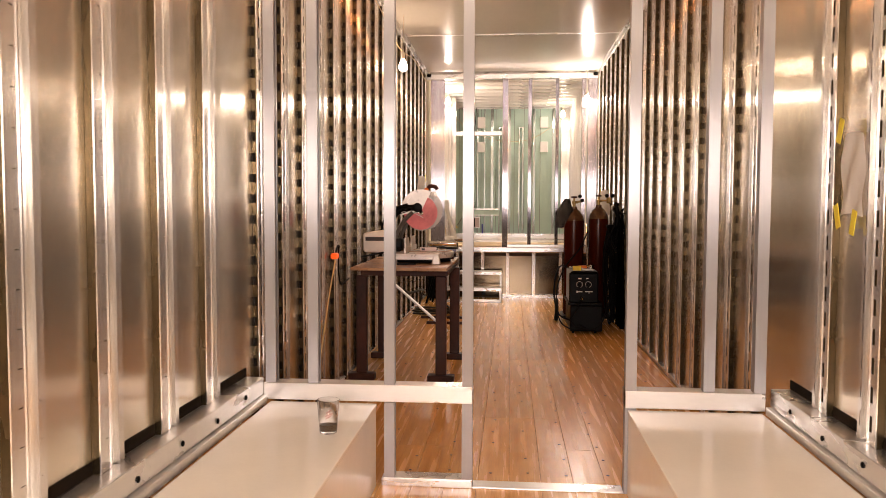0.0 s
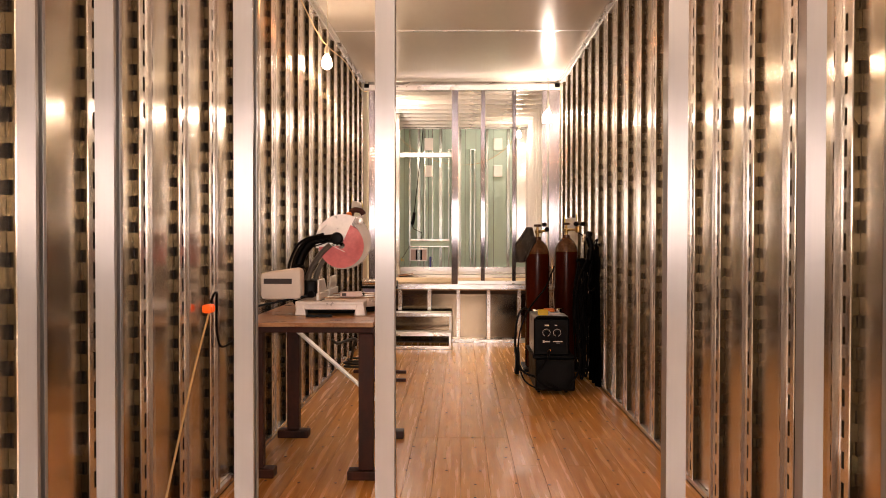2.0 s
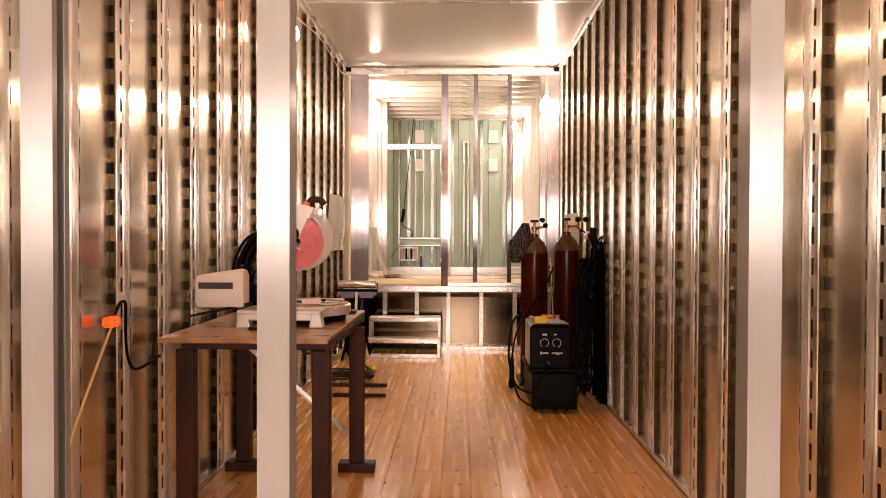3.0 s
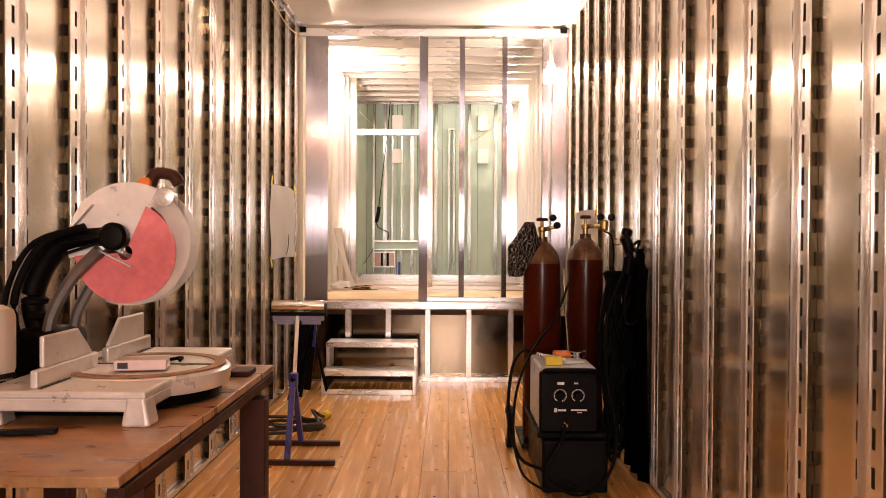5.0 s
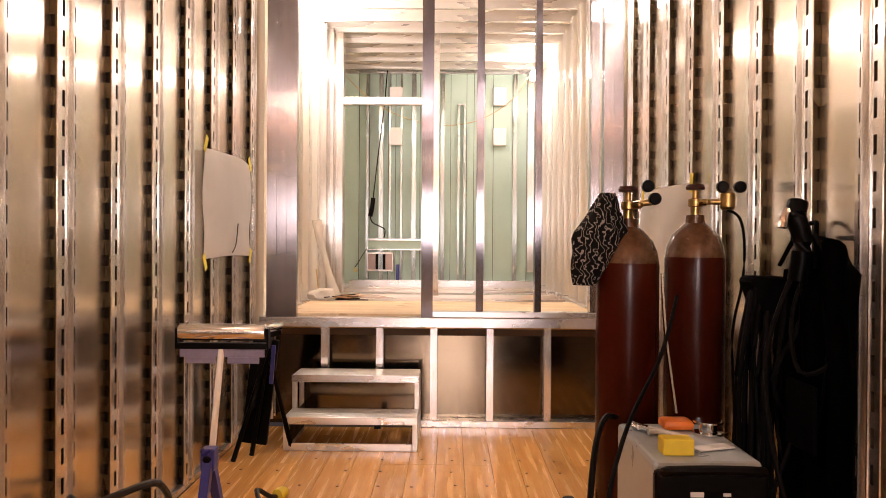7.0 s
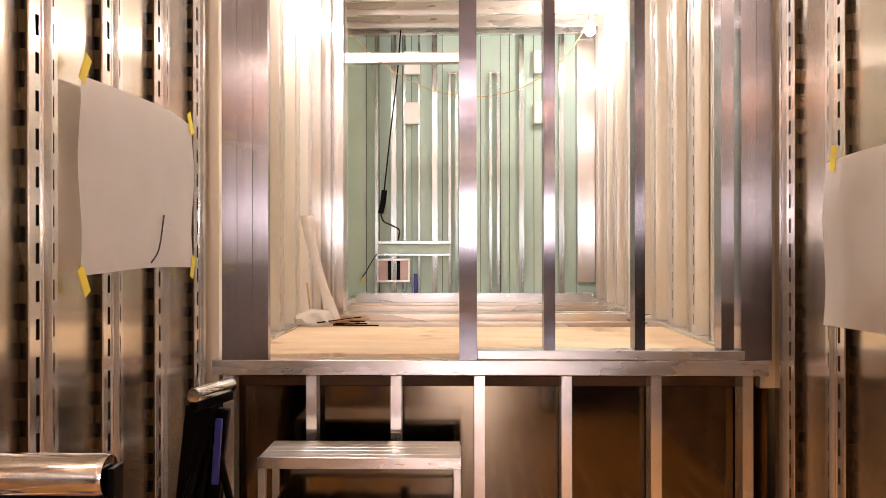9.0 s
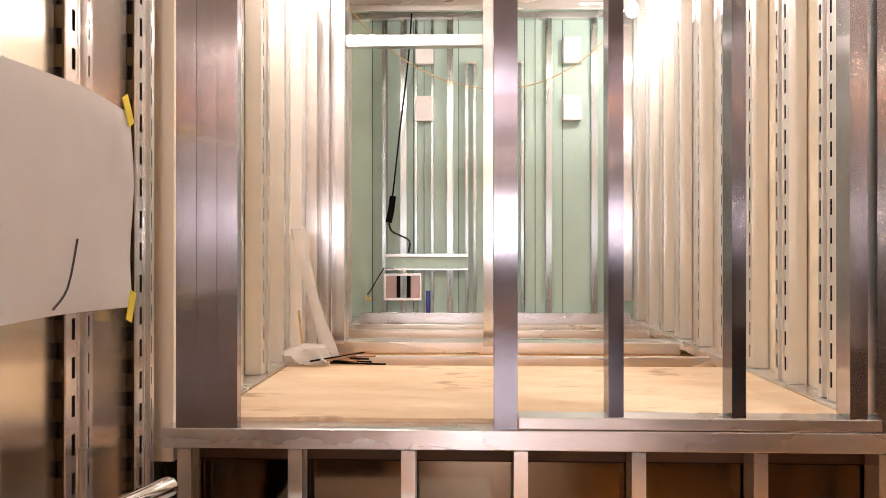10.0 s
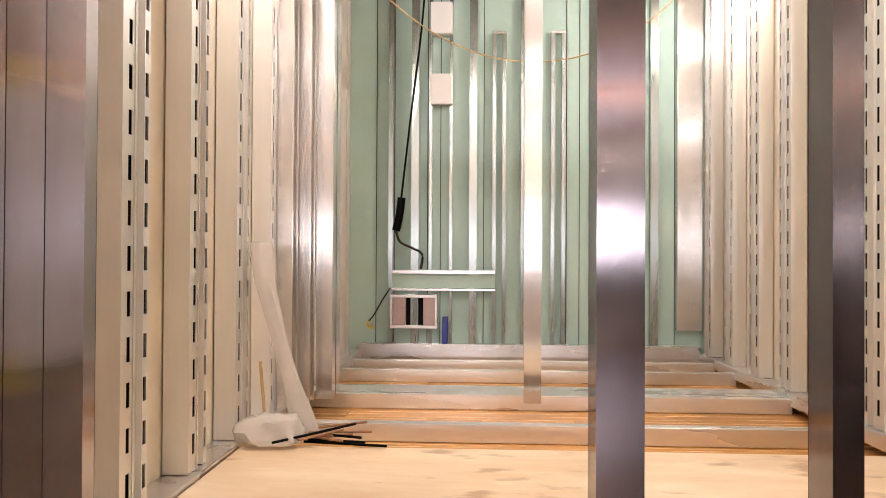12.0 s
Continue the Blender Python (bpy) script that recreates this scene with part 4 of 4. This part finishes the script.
lines.color_ramp.elements[0].position, lines.color_ramp.elements[1].position = 0.86, 0.98
lines.color_ramp.elements[0].color, lines.color_ramp.elements[1].color = (0.003, 0.003, 0.003, 1), (0.30, 0.28, 0.26, 1)
nt.links.new(wave.outputs["Fac"], lines.inputs[0])
nt.links.new(lines.outputs[0], nt.nodes["Principled BSDF"].inputs["Base Color"])
cap = new("cap_bag", finish(bm, M_PRINT, True))
cap.matrix_basis = pose(0.70, 8.74, 1.31)
tagged(cap, "black cloth cap with pale print hung on a cylinder valve", "cap")

# ---------------------------------------------------------------- welder on its cart
cart = thing("welding_cart", "black steel cart under the welder and cylinders", "cart")
bm = bm_new()
box(bm, 0.60, 0.95, 7.98, 8.62, 0.30, 0.325, 0.004)
part("shelf", bm, M_BLACK, cart)
bm = bm_new()
box(bm, 0.585, 1.15, 8.62, 9.08, 0.07, 0.095, 0.004)
part("cylinder_tray", bm, M_BLACK, cart)
bm = bm_new()
box(bm, 0.62, 0.95, 7.94, 8.6, 0.035, 0.298, 0.012)
part("lower_box", bm, M_BLACK, cart)
bm = bm_new()
rod(bm, (1.12, 9.07, 0.1), (1.12, 9.07, 0.9), 0.014)
part("upright", bm, M_BLACK, cart, smooth=True)
bm = bm_new()
tube(bm, [(0.862, 8.86, 1.12), (0.861, 8.8, 0.9), (0.86, 8.66, 0.64)], 0.007, 6)
part("chain_rod", bm, M_CHROME, cart, smooth=True)
for x in (0.535, 1.16):
    bm = bm_new()
    lathe(bm, [(0.03, -0.018), (0.125, -0.02), (0.13, -0.01), (0.13, 0.01), (0.125, 0.02), (0.03, 0.018)], 28, pose(x, 8.92, 0.13, 0, 90, 0))
    wheel = part("wheel", bm, M_RUBBER, cart, smooth=True)
    bm = bm_new()
    lathe(bm, [(0.02, -0.024), (0.08, -0.022), (0.08, 0.022), (0.02, 0.024)], 20, pose(x, 8.92, 0.13, 0, 90, 0))
    part("rim", bm, M_CHROME, wheel, smooth=True)
for x in (0.66, 0.89):
    bm = bm_new()
    lathe(bm, [(0.01, -0.012), (0.028, -0.012), (0.028, 0.009), (0.01, 0.012)], 16, pose(x, 8.05, 0.028, 0, 90, 0))
    part("caster", bm, M_RUBBER, cart, smooth=True)

weld = thing("welding_machine", "black and grey wire welder with two round dials", "welder", pose(0.615, 8.0, 0.326))
bm = bm_new()
box(bm, 0.0, 0.29, 0.03, 0.47, 0.0, 0.325, 0.012)
part("case", bm, M_GREY, weld)
bm = bm_new()
box(bm, -0.004, 0.294, -0.012, 0.028, -0.002, 0.31, 0.012)
panel = part("front_panel", bm, M_BLACK, weld, "black moulded front panel")
bm = bm_new()
tube(bm, [(0.02, 0.0, 0.305), (0.03, -0.03, 0.318), (0.145, -0.035, 0.322), (0.26, -0.03, 0.318), (0.27, 0.0, 0.305)], 0.013, 8)
part("grip", bm, M_BLACK, weld, smooth=True)
for x in (0.10, 0.19):
    bm = bm_new()
    n = 28
    for k in range(n - 6):
        a = radians(-55 + 300 * k / (n - 7))
        box(bm, -0.0022, 0.0022, -0.0145, -0.0122, 0.028, 0.033, 0, pose(x, 0, 0.19, 0, math.degrees(a) - 90, 0))
    part("dial_marks", bm, M_LABEL, panel)
    bm = bm_new()
    lathe(bm, [(0.022, 0.0), (0.02, 0.018), (0.016, 0.022)], 20, pose(x, -0.012, 0.19, 90, 0, 0))
    box(bm, -0.003, 0.003, -0.038, -0.03, 0, 0.018, 0.001, pose(x, 0, 0.19, 0, -40, 0))
    part("dial", bm, M_BLACK, panel, smooth=True)
for x0, x1, z0, z1 in ((0.07, 0.085, 0.105, 0.125), (0.088, 0.13, 0.11, 0.12), (0.155, 0.235, 0.112, 0.12), (0.185, 0.21, 0.101, 0.106), (0.085, 0.12, 0.245, 0.258), (0.17, 0.19, 0.248, 0.256)):
    bm = bm_new()
    box(bm, x0, x1, -0.0142, -0.0123, z0, z1)
    part("print_bar", bm, M_LABEL, panel)
bm = bm_new()
rod(bm, (0.12, -0.012, 0.06), (0.12, -0.05, 0.045), 0.014)
part("torch_socket", bm, M_CHROME, panel, smooth=True)
cables = thing("welder_cables", "thick black welding cables looped beside the cart", "cables")
for pts, r in (([(0.735, 7.95, 0.37), (0.70, 7.86, 0.3), (0.62, 7.84, 0.16), (0.75, 7.82, 0.07), (0.9, 7.86, 0.1), (0.99, 7.92, 0.3), (0.97, 8.1, 0.62), (1.02, 8.3, 0.9), (1.14, 8.34, 1.2)], 0.008),
               ([(0.64, 8.6, 0.64), (0.56, 8.4, 0.68), (0.49, 8.2, 0.62), (0.46, 8.08, 0.4), (0.51, 8.0, 0.2), (0.64, 7.96, 0.14), (0.8, 7.93, 0.06)], 0.009),
               ([(0.86, 8.66, 1.05), (0.76, 8.5, 0.86), (0.60, 8.25, 0.70), (0.50, 8.06, 0.52), (0.48, 7.97, 0.3), (0.53, 7.94, 0.12), (0.66, 7.9, 0.05)], 0.007),
               ([(1.14, 8.36, 1.24), (1.17, 8.4, 1.0), (1.10, 8.44, 0.8), (1.17, 8.46, 0.62), (1.1, 8.42, 0.45), (1.15, 8.45, 0.3), (1.02, 8.5, 0.2)], 0.008),
               ([(1.16, 8.3, 1.26), (1.2, 8.22, 1.1), (1.17, 8.2, 0.9), (1.12, 8.3, 0.85), (1.14, 8.4, 1.0), (1.18, 8.36, 1.15), (1.19, 8.27, 0.9), (1.16, 8.3, 0.6)], 0.007)):
    bm = bm_new()
    tube(bm, pts, r, 8)
    part("cable", bm, M_RUBBER, cables, smooth=True)
bundle = thing("cable_bundle", "dense black welding leads hung in loops by the wall", "cables")
rngc = random.Random(21)
for k in range(12):
    x, y = 1.06 + 0.011 * k, 8.55 + rngc.uniform(-0.06, 0.06)
    low_ = rngc.uniform(0.03, 0.55)
    wide = rngc.uniform(0.02, 0.06)
    pts = [(x, y, 1.08), (x - wide, y - 0.02, 0.8), (x - wide * 0.6, y + 0.02, low_ + 0.15), (x, y - 0.02, low_),
           (x + wide * 0.6, y, low_ + 0.2), (x + wide * 0.4, y + 0.03, 0.85), (x + 0.01, y, 1.09)]
    bm = bm_new()
    tube(bm, [(min(p[0], 1.2), p[1], p[2]) for p in pts], 0.009, 7)
    part("lead", bm, M_RUBBER, bundle, smooth=True)
bm = bm_new()
vs = box(bm, 1.05, 1.18, 8.50, 8.62, 1.0, 1.125, 0.02)
for v in vs:
    if v.co.z < 1.05:
        v.co.x = 1.13 + (v.co.x - 1.13) * 0.6
part("hanger_pouch", bm, M_CLOTH, bundle, "black cloth wrap over the hook", True)
torch = thing("welding_torch", "black welding torch hung with its cable on a wall hook", "torch")
bm = bm_new()
tube(bm, [(1.13, 8.34, 1.36), (1.12, 8.33, 1.31), (1.14, 8.33, 1.24), (1.13, 8.34, 1.12)], 0.03, 10)
part("grip", bm, M_BLACK, torch, smooth=True)
bm = bm_new()
tube(bm, [(1.13, 8.34, 1.30), (1.085, 8.32, 1.33), (1.07, 8.31, 1.28)], 0.014, 8)
part("neck", bm, M_CHROME, torch, smooth=True)
bm = bm_new()
bar(bm, (1.23, 8.38, 1.25), (1.12, 8.36, 1.25), 0.015, 0.015)
part("hook", bm, M_BLACK, torch)
# dark welding apron on the wall studs
bm = bm_new()
n, rows = 18, 14
grid = [[bm.verts.new((1.205 - 0.035 - 0.025 * math.sin(k * 1.1 + 0.3 * j) * (0.4 + 0.6 * j / rows), 8.05 + 0.46 * k / n + 0.01 * math.sin(j), 1.15 + 0.10 * math.sin(math.pi * min(k / n * 1.3, 1.0)) * (1 - j / rows) - 1.11 * j / rows)) for k in range(n + 1)] for j in range(rows + 1)]
for j in range(rows):
    for k in range(n):
        bm.faces.new((grid[j][k], grid[j][k + 1], grid[j + 1][k + 1], grid[j + 1][k]))
ap = bmesh.ops.solidify(bm, geom=bm.faces[:], thickness=0.012)
apron = thing("welding_apron", "long black welding apron hung against the wall studs", "apron")
part("skirt", bm, M_CLOTH, apron, smooth=True)
bm = bm_new()
tube(bm, [(1.165, 8.30, 1.16), (1.195, 8.36, 1.27), (1.215, 8.41, 1.30), (1.195, 8.48, 1.27), (1.165, 8.55, 1.16)], 0.007, 6)
part("neck_strap", bm, M_CLOTH, apron, smooth=True)
bm = bm_new()
box(bm, 1.115, 1.13, 8.20, 8.38, 0.62, 0.82, 0.005)
part("pocket", bm, M_CLOTH, apron)

# things lying on the welder
WT = 0.652
bm = bm_new()
box(bm, 0.655, 0.74, 8.08, 8.14, WT, WT + 0.045, 0.004)
tagged(new("tip_box", finish(bm, M_YELLOW)), "small yellow box lying on the welder", "box")
bm = bm_new()
lathe(bm, [(0.02, 0), (0.045, 0.001), (0.045, 0.006), (0.026, 0.008), (0.026, 0.034), (0.045, 0.036), (0.045, 0.041), (0.02, 0.042)], 26, pose(0.86, 8.33, WT))
tagged(new("wire_spool", finish(bm, M_CHROME, True)), "small metal wire spool lying on the welder", "spool")
bm = bm_new()
vs = box(bm, 0.735, 0.83, 8.36, 8.44, WT, WT + 0.03, 0.012)
tagged(new("orange_clamp", finish(bm, M_ORANGE, True)), "orange plastic clamp lying on the welder", "clamp")
pl = thing("pliers", "steel pliers with pale grips lying on the welder", "pliers")
bm = bm_new()
tube(bm, [(0.655, 8.36, WT + 0.012), (0.70, 8.32, WT + 0.012), (0.73, 8.27, WT + 0.012), (0.735, 8.21, WT + 0.012)], 0.009, 8)
tube(bm, [(0.67, 8.30, WT + 0.012), (0.71, 8.30, WT + 0.012), (0.75, 8.25, WT + 0.012), (0.765, 8.2, WT + 0.012)], 0.009, 8)
part("grip", bm, M_LABEL, pl, "pale dipped grips", smooth=True)
bm = bm_new()
tube(bm, [(0.68, 8.33, WT + 0.013), (0.66, 8.36, WT + 0.013), (0.645, 8.39, WT + 0.013)], 0.011, 8)
part("jaw", bm, M_CHROME, pl, smooth=True)
bm = bm_new()
bar(bm, (0.76, 8.14, WT + 0.004), (0.87, 8.18, WT + 0.004), 0.05, 0.004)
tagged(new("rag", finish(bm, M_LABEL)), "folded pale slip lying on the welder", "slip")


# ---------------------------------------------------------------- papers taped to the walls
def paper(label, side, y0, y1, z0, z1, curl, tapes, slit=False):
    p_ = thing("paper_sheet", label, "paper", group="papers taped to the walls")
    b_ = bm_new()
    n_ = 20
    x_ = side * (X - 0.004)
    g = []
    for j in range(9):
        row_ = []
        for k in range(n_ + 1):
            u = k / n_
            bow = -side * (0.006 + curl * math.sin(math.pi * u) * (0.5 + 0.5 * j / 8) + 0.006 * math.sin(9 * u + j))
            row_.append(b_.verts.new((x_ + bow, y0 + (y1 - y0) * u, z0 + (z1 - z0) * j / 8 + 0.012 * math.sin(3 * u))))
        g.append(row_)
    for j in range(8):
        for k in range(n_):
            b_.faces.new((g[j][k], g[j][k + 1], g[j + 1][k + 1], g[j + 1][k]))
    bmesh.ops.solidify(b_, geom=b_.faces[:], thickness=0.0012)
    part("sheet", b_, M_PAPER, p_, smooth=True)
    for y, z, a in tapes:
        b_ = bm_new()
        box(b_, -0.003, 0.0, -0.018, 0.018, -0.045, 0.045, 0, pose(x_ - side * 0.014, y, z, a, 0, 0))
        part("tape", b_, M_TAPE, p_)
    if slit:
        b_ = bm_new()
        tube(b_, [(x_ - side * 0.03, y0 + 0.45, z0 + 0.03), (x_ - side * 0.034, y0 + 0.51, z0 + 0.08), (x_ - side * 0.032, y0 + 0.56, z0 + 0.2)], 0.003, 6)
        part("pen_stroke", b_, M_INK, p_)
    return p_


paper("white paper sheet taped to the studs with yellow tape, torn below", -1, 9.97, 10.90, 1.135, 1.715, 0.02,
      ((9.99, 1.74, -30), (10.86, 1.72, 30), (9.98, 1.12, 30), (10.88, 1.14, -20)), True)
paper("white paper sheet taped behind the gas cylinders", 1, 9.62, 10.62, 0.93, 1.52, 0.02, ((10.53, 1.53, 10), (9.62, 1.52, 10)))
paper("small white paper held by strips of yellow tape", 1, 2.785, 2.965, 1.285, 1.575, 0.003,
      ((2.97, 1.60, 20), (2.975, 1.285, -20), (2.84, 1.265, 15)))

# ---------------------------------------------------------------- tumbler on the bench
cup = thing("glass_tumbler", "glass tumbler with a little brown drink, red print", "glass", pose(-0.738, 3.04, 0.394))
bm = bm_new()
n = 32
prof = [(0.034, 0.0), (0.036, 0.004), (0.046, 0.135), (0.0435, 0.135), (0.034, 0.009), (0.0005, 0.012)]
lathe(bm, prof, n)
part("wall", bm, M_GLASS, cup, smooth=True)
bm = bm_new()
lathe(bm, [(0.0005, 0.0125), (0.0335, 0.0125), (0.0362, 0.036), (0.0005, 0.036)], n)
part("drink", bm, M_TEA, cup, smooth=True)
for z, w in ((0.095, 0.02), (0.082, 0.03), (0.073, 0.022)):
    bm = bm_new()
    bar(bm, (0.012 - w / 2, -0.044, z - 0.006), (0.012 + w / 2, -0.0435, z + 0.008), 0.0015, 0.006, (0, 1, 0), 0)
    part("red_mark", bm, M_REDINK, cup)

# ---------------------------------------------------------------- clutter of the raised part
film_ = thing("plastic_film", "crumpled clear plastic film leaning on the studs", "plastic film")
bm = bm_new()
prev = None
line = [(-1.05, 12.42, 1.415, 0.05), (-1.045, 12.42, 1.36, 0.055), (-1.035, 12.42, 1.28, 0.04), (-0.99, 12.42, 1.12, 0.034), (-0.945, 12.43, 0.95, 0.036), (-0.91, 12.44, 0.83, 0.05), (-0.895, 12.44, 0.752, 0.07)]
for i, (x, y, z, w) in enumerate(line):
    w *= 0.75
    ring = [bm.verts.new((x + w * math.cos(2 * math.pi * k / 14) * (1 + 0.25 * math.sin(3 * k + i)), y + 0.4 * w * math.sin(2 * math.pi * k / 14), z)) for k in range(14)]
    if prev:
        for k in range(14):
            bm.faces.new((prev[k], prev[(k + 1) % 14], ring[(k + 1) % 14], ring[k]))
    prev = ring
part("upright_fold", bm, M_FILM, film_, smooth=True)
bm = bm_new()
bmesh.ops.create_icosphere(bm, subdivisions=3, radius=0.09)
for v in bm.verts:
    d = noise.noise(v.co * 18)
    v.co = Vector((v.co.x * 1.4, v.co.y, max(v.co.z, -0.02) * 0.8)) * (1 + 0.35 * d) + Vector((-0.99, 12.38, 0.775))
    v.co.z = max(v.co.z, 0.748)
part("crumpled_fold", bm, M_FILM, film_, smooth=True)
rng2 = random.Random(8)
for k in range(11):
    a = rng2.uniform(-0.5, 0.9)
    x, y = -0.86 + rng2.uniform(-0.09, 0.12), 12.42 + rng2.uniform(-0.07, 0.08)
    L = rng2.uniform(0.08, 0.17)
    bm = bm_new()
    rod(bm, (x - L * math.cos(a), y - L * math.sin(a), 0.751 + 0.003 * k), (x + L * math.cos(a), y + L * math.sin(a), 0.753 + 0.004 * k), 0.0045, 7)
    tagged(new("stick", finish(bm, M_STICK if k % 3 else M_BLACK, True)), "thin dark scrap stick on the plywood edge", "stick", "scrap sticks")
bm = bm_new()
rod(bm, (-1.03, 12.44, 0.76), (-1.07, 12.5, 1.0), 0.006, 8)
tagged(new("stick", finish(bm, M_CORD, True)), "thin pale stick leaning against the studs", "stick", "scrap sticks")

pendant = thing("hanging_socket", "black lamp socket hanging on a dark cord", "socket")
bm = bm_new()
tube(bm, [(-0.66, 14.7, 3.19), (-0.69, 14.7, 2.8), (-0.75, 14.7, 2.3), (-0.80, 14.7, 1.85), (-0.815, 14.7, 1.72)], 0.007, 6)
part("cord", bm, M_RUBBER, pendant, smooth=True)
bm = bm_new()
tube(bm, [(-0.81, 14.7, 1.74), (-0.825, 14.7, 1.62), (-0.845, 14.7, 1.53)], 0.026, 10)
part("socket", bm, M_BLACK, pendant, smooth=True)
bm = bm_new()
tube(bm, [(-0.845, 14.7, 1.53), (-0.82, 14.72, 1.46), (-0.74, 14.74, 1.42), (-0.68, 14.74, 1.38), (-0.69, 14.75, 1.29)], 0.008, 6)
part("tail", bm, M_HOSE, pendant, smooth=True)
wire = thing("loose_wire", "thin dark wire with a yellow end by the green board", "wire")
bm = bm_new()
tube(bm, [(-0.90, 14.86, 1.16), (-0.955, 14.84, 1.07), (-1.00, 14.84, 0.99), (-1.035, 14.84, 0.945)], 0.005, 6)
part("lead", bm, M_HOSE, wire, smooth=True)
bm = bm_new()
tube(bm, [(-1.035, 14.84, 0.945), (-1.045, 14.84, 0.915), (-1.015, 14.84, 0.90), (-1.01, 14.84, 0.93)], 0.007, 6)
part("end", bm, M_YELLOW, wire, smooth=True)
bm = bm_new()
tube(bm, [(-1.08, 13.6, 3.0), (-0.85, 13.9, 2.78), (-0.55, 14.2, 2.62), (-0.2, 14.4, 2.54), (0.15, 14.4, 2.53), (0.45, 14.3, 2.6), (0.75, 14.2, 2.8), (0.92, 13.95, 3.05)], 0.004, 6)
tagged(new("string_cord", finish(bm, M_CORD, True)), "thin tan lamp cord sagging across the room", "cord")
bm = bm_new()
tube(bm, [(-1.15, 3.7, 3.22), (-1.16, 4.6, 3.12), (-1.15, 5.6, 3.03), (-1.16, 6.7, 3.06), (-1.14, 7.8, 2.92), (-1.16, 9.2, 3.06), (-1.16, 10.4, 3.02), (-1.14, 11.0, 3.12)], 0.005, 6)
tagged(new("string_cord", finish(bm, M_CORD, True)), "thin lamp cord strung along the top of the studs", "cord")

# ---------------------------------------------------------------- bare bulbs on their cords
for i, (p, tint, watts) in enumerate(BULBS):
    lamp_thing = thing("bulb_lamp", "orange bare bulb on a string cord" if tint == ORANGE else "lit bare bulb in a socket on a string cord",
                       "lamp", pose(*p), "bulbs on the string")
    bm = bm_new()
    lathe(bm, [(0.01, 0.055), (0.018, 0.045), (0.034, 0.02), (0.043, -0.015), (0.04, -0.042), (0.025, -0.06), (0.004, -0.067)], 20)
    glow = part("bulb", bm, GLOW[tint], lamp_thing, smooth=True)
    glow.visible_shadow = False
    bm = bm_new()
    lathe(bm, [(0.012, 0.05), (0.019, 0.055), (0.02, 0.1), (0.014, 0.115), (0.005, 0.13)], 16)
    tube(bm, [(0, 0, 0.125), (0.01, 0, 0.2), (0, 0.01, (CEIL if p[1] < P2 else 3.3) - p[2] - 0.002)], 0.004, 6)
    part("socket", bm, M_SOCKET, lamp_thing, smooth=True)
    light = bpy.data.lights.new("bulb_light", "POINT")
    light.energy, light.color, light.shadow_soft_size = watts, tint, 0.032
    lob = new("bulb_light", light)
    lob.location = p

# ---------------------------------------------------------------- floor boards, last
board_meshes = {}


def board(width, length):
    key = (round(width, 3), round(length, 3))
    if key not in board_meshes:
        bm = bm_new()
        box(bm, 0.0006, width - 0.0006, 0.0006, length - 0.0006, -0.02, 0.0)
        top = [e for e in bm.edges if all(v.co.z > -0.001 for v in e.verts)]
        bmesh.ops.bevel(bm, geom=top, offset=0.001, segments=1, affect="EDGES")
        board_meshes[key] = finish(bm, M_BAMBOO)
    return board_meshes[key]


rng = random.Random(4)
BW = 0.153
for i in range(16):
    x = -1.224 + BW * i
    y = REAR + 0.02 - rng.choice((0.0, 0.6, 1.2))
    while y < P2 - 0.01:
        y1 = min(y + 1.83, P2 - 0.006)
        y0 = max(y, REAR + 0.02)
        if y1 - y0 > 0.05:
            put("plank", board(BW, y1 - y0), floor, pose(x, y0, 0))
        y += 1.83
for i in range(17):
    y = P2 + 0.14 + 0.22 * i
    for k, x in enumerate((-1.2, -0.9 + 0.3 * (i % 3), 0.1 + 0.25 * (i % 2))):
        x1 = (-0.9 + 0.3 * (i % 3), 0.1 + 0.25 * (i % 2), 1.2)[k]
        put("plank", board(0.22, x1 - x), deck, pose(x1, y, 0.662, 0, 0, 90))

# rows of dark screw heads in the floor
bm = bm_new()
for row in range(37):
    y = 2.10 + 0.235 * row
    for k in range(12):
        x = -1.05 + 0.19 * k + rng.uniform(-0.02, 0.02)
        if rng.random() < 0.72 and abs(y - P1 - 0.045) > 0.08:
            lathe(bm, [(0.0078, 0), (0.0078, 0.0014), (0.004, 0.002)], 7, pose(x, y + rng.uniform(-0.02, 0.02), 0.0002))
screws = new("floor_screws", finish(bm, M_BLACK))
tagged(screws, "dark screw heads in rows across the bamboo floor", "screws", kind="stuff")
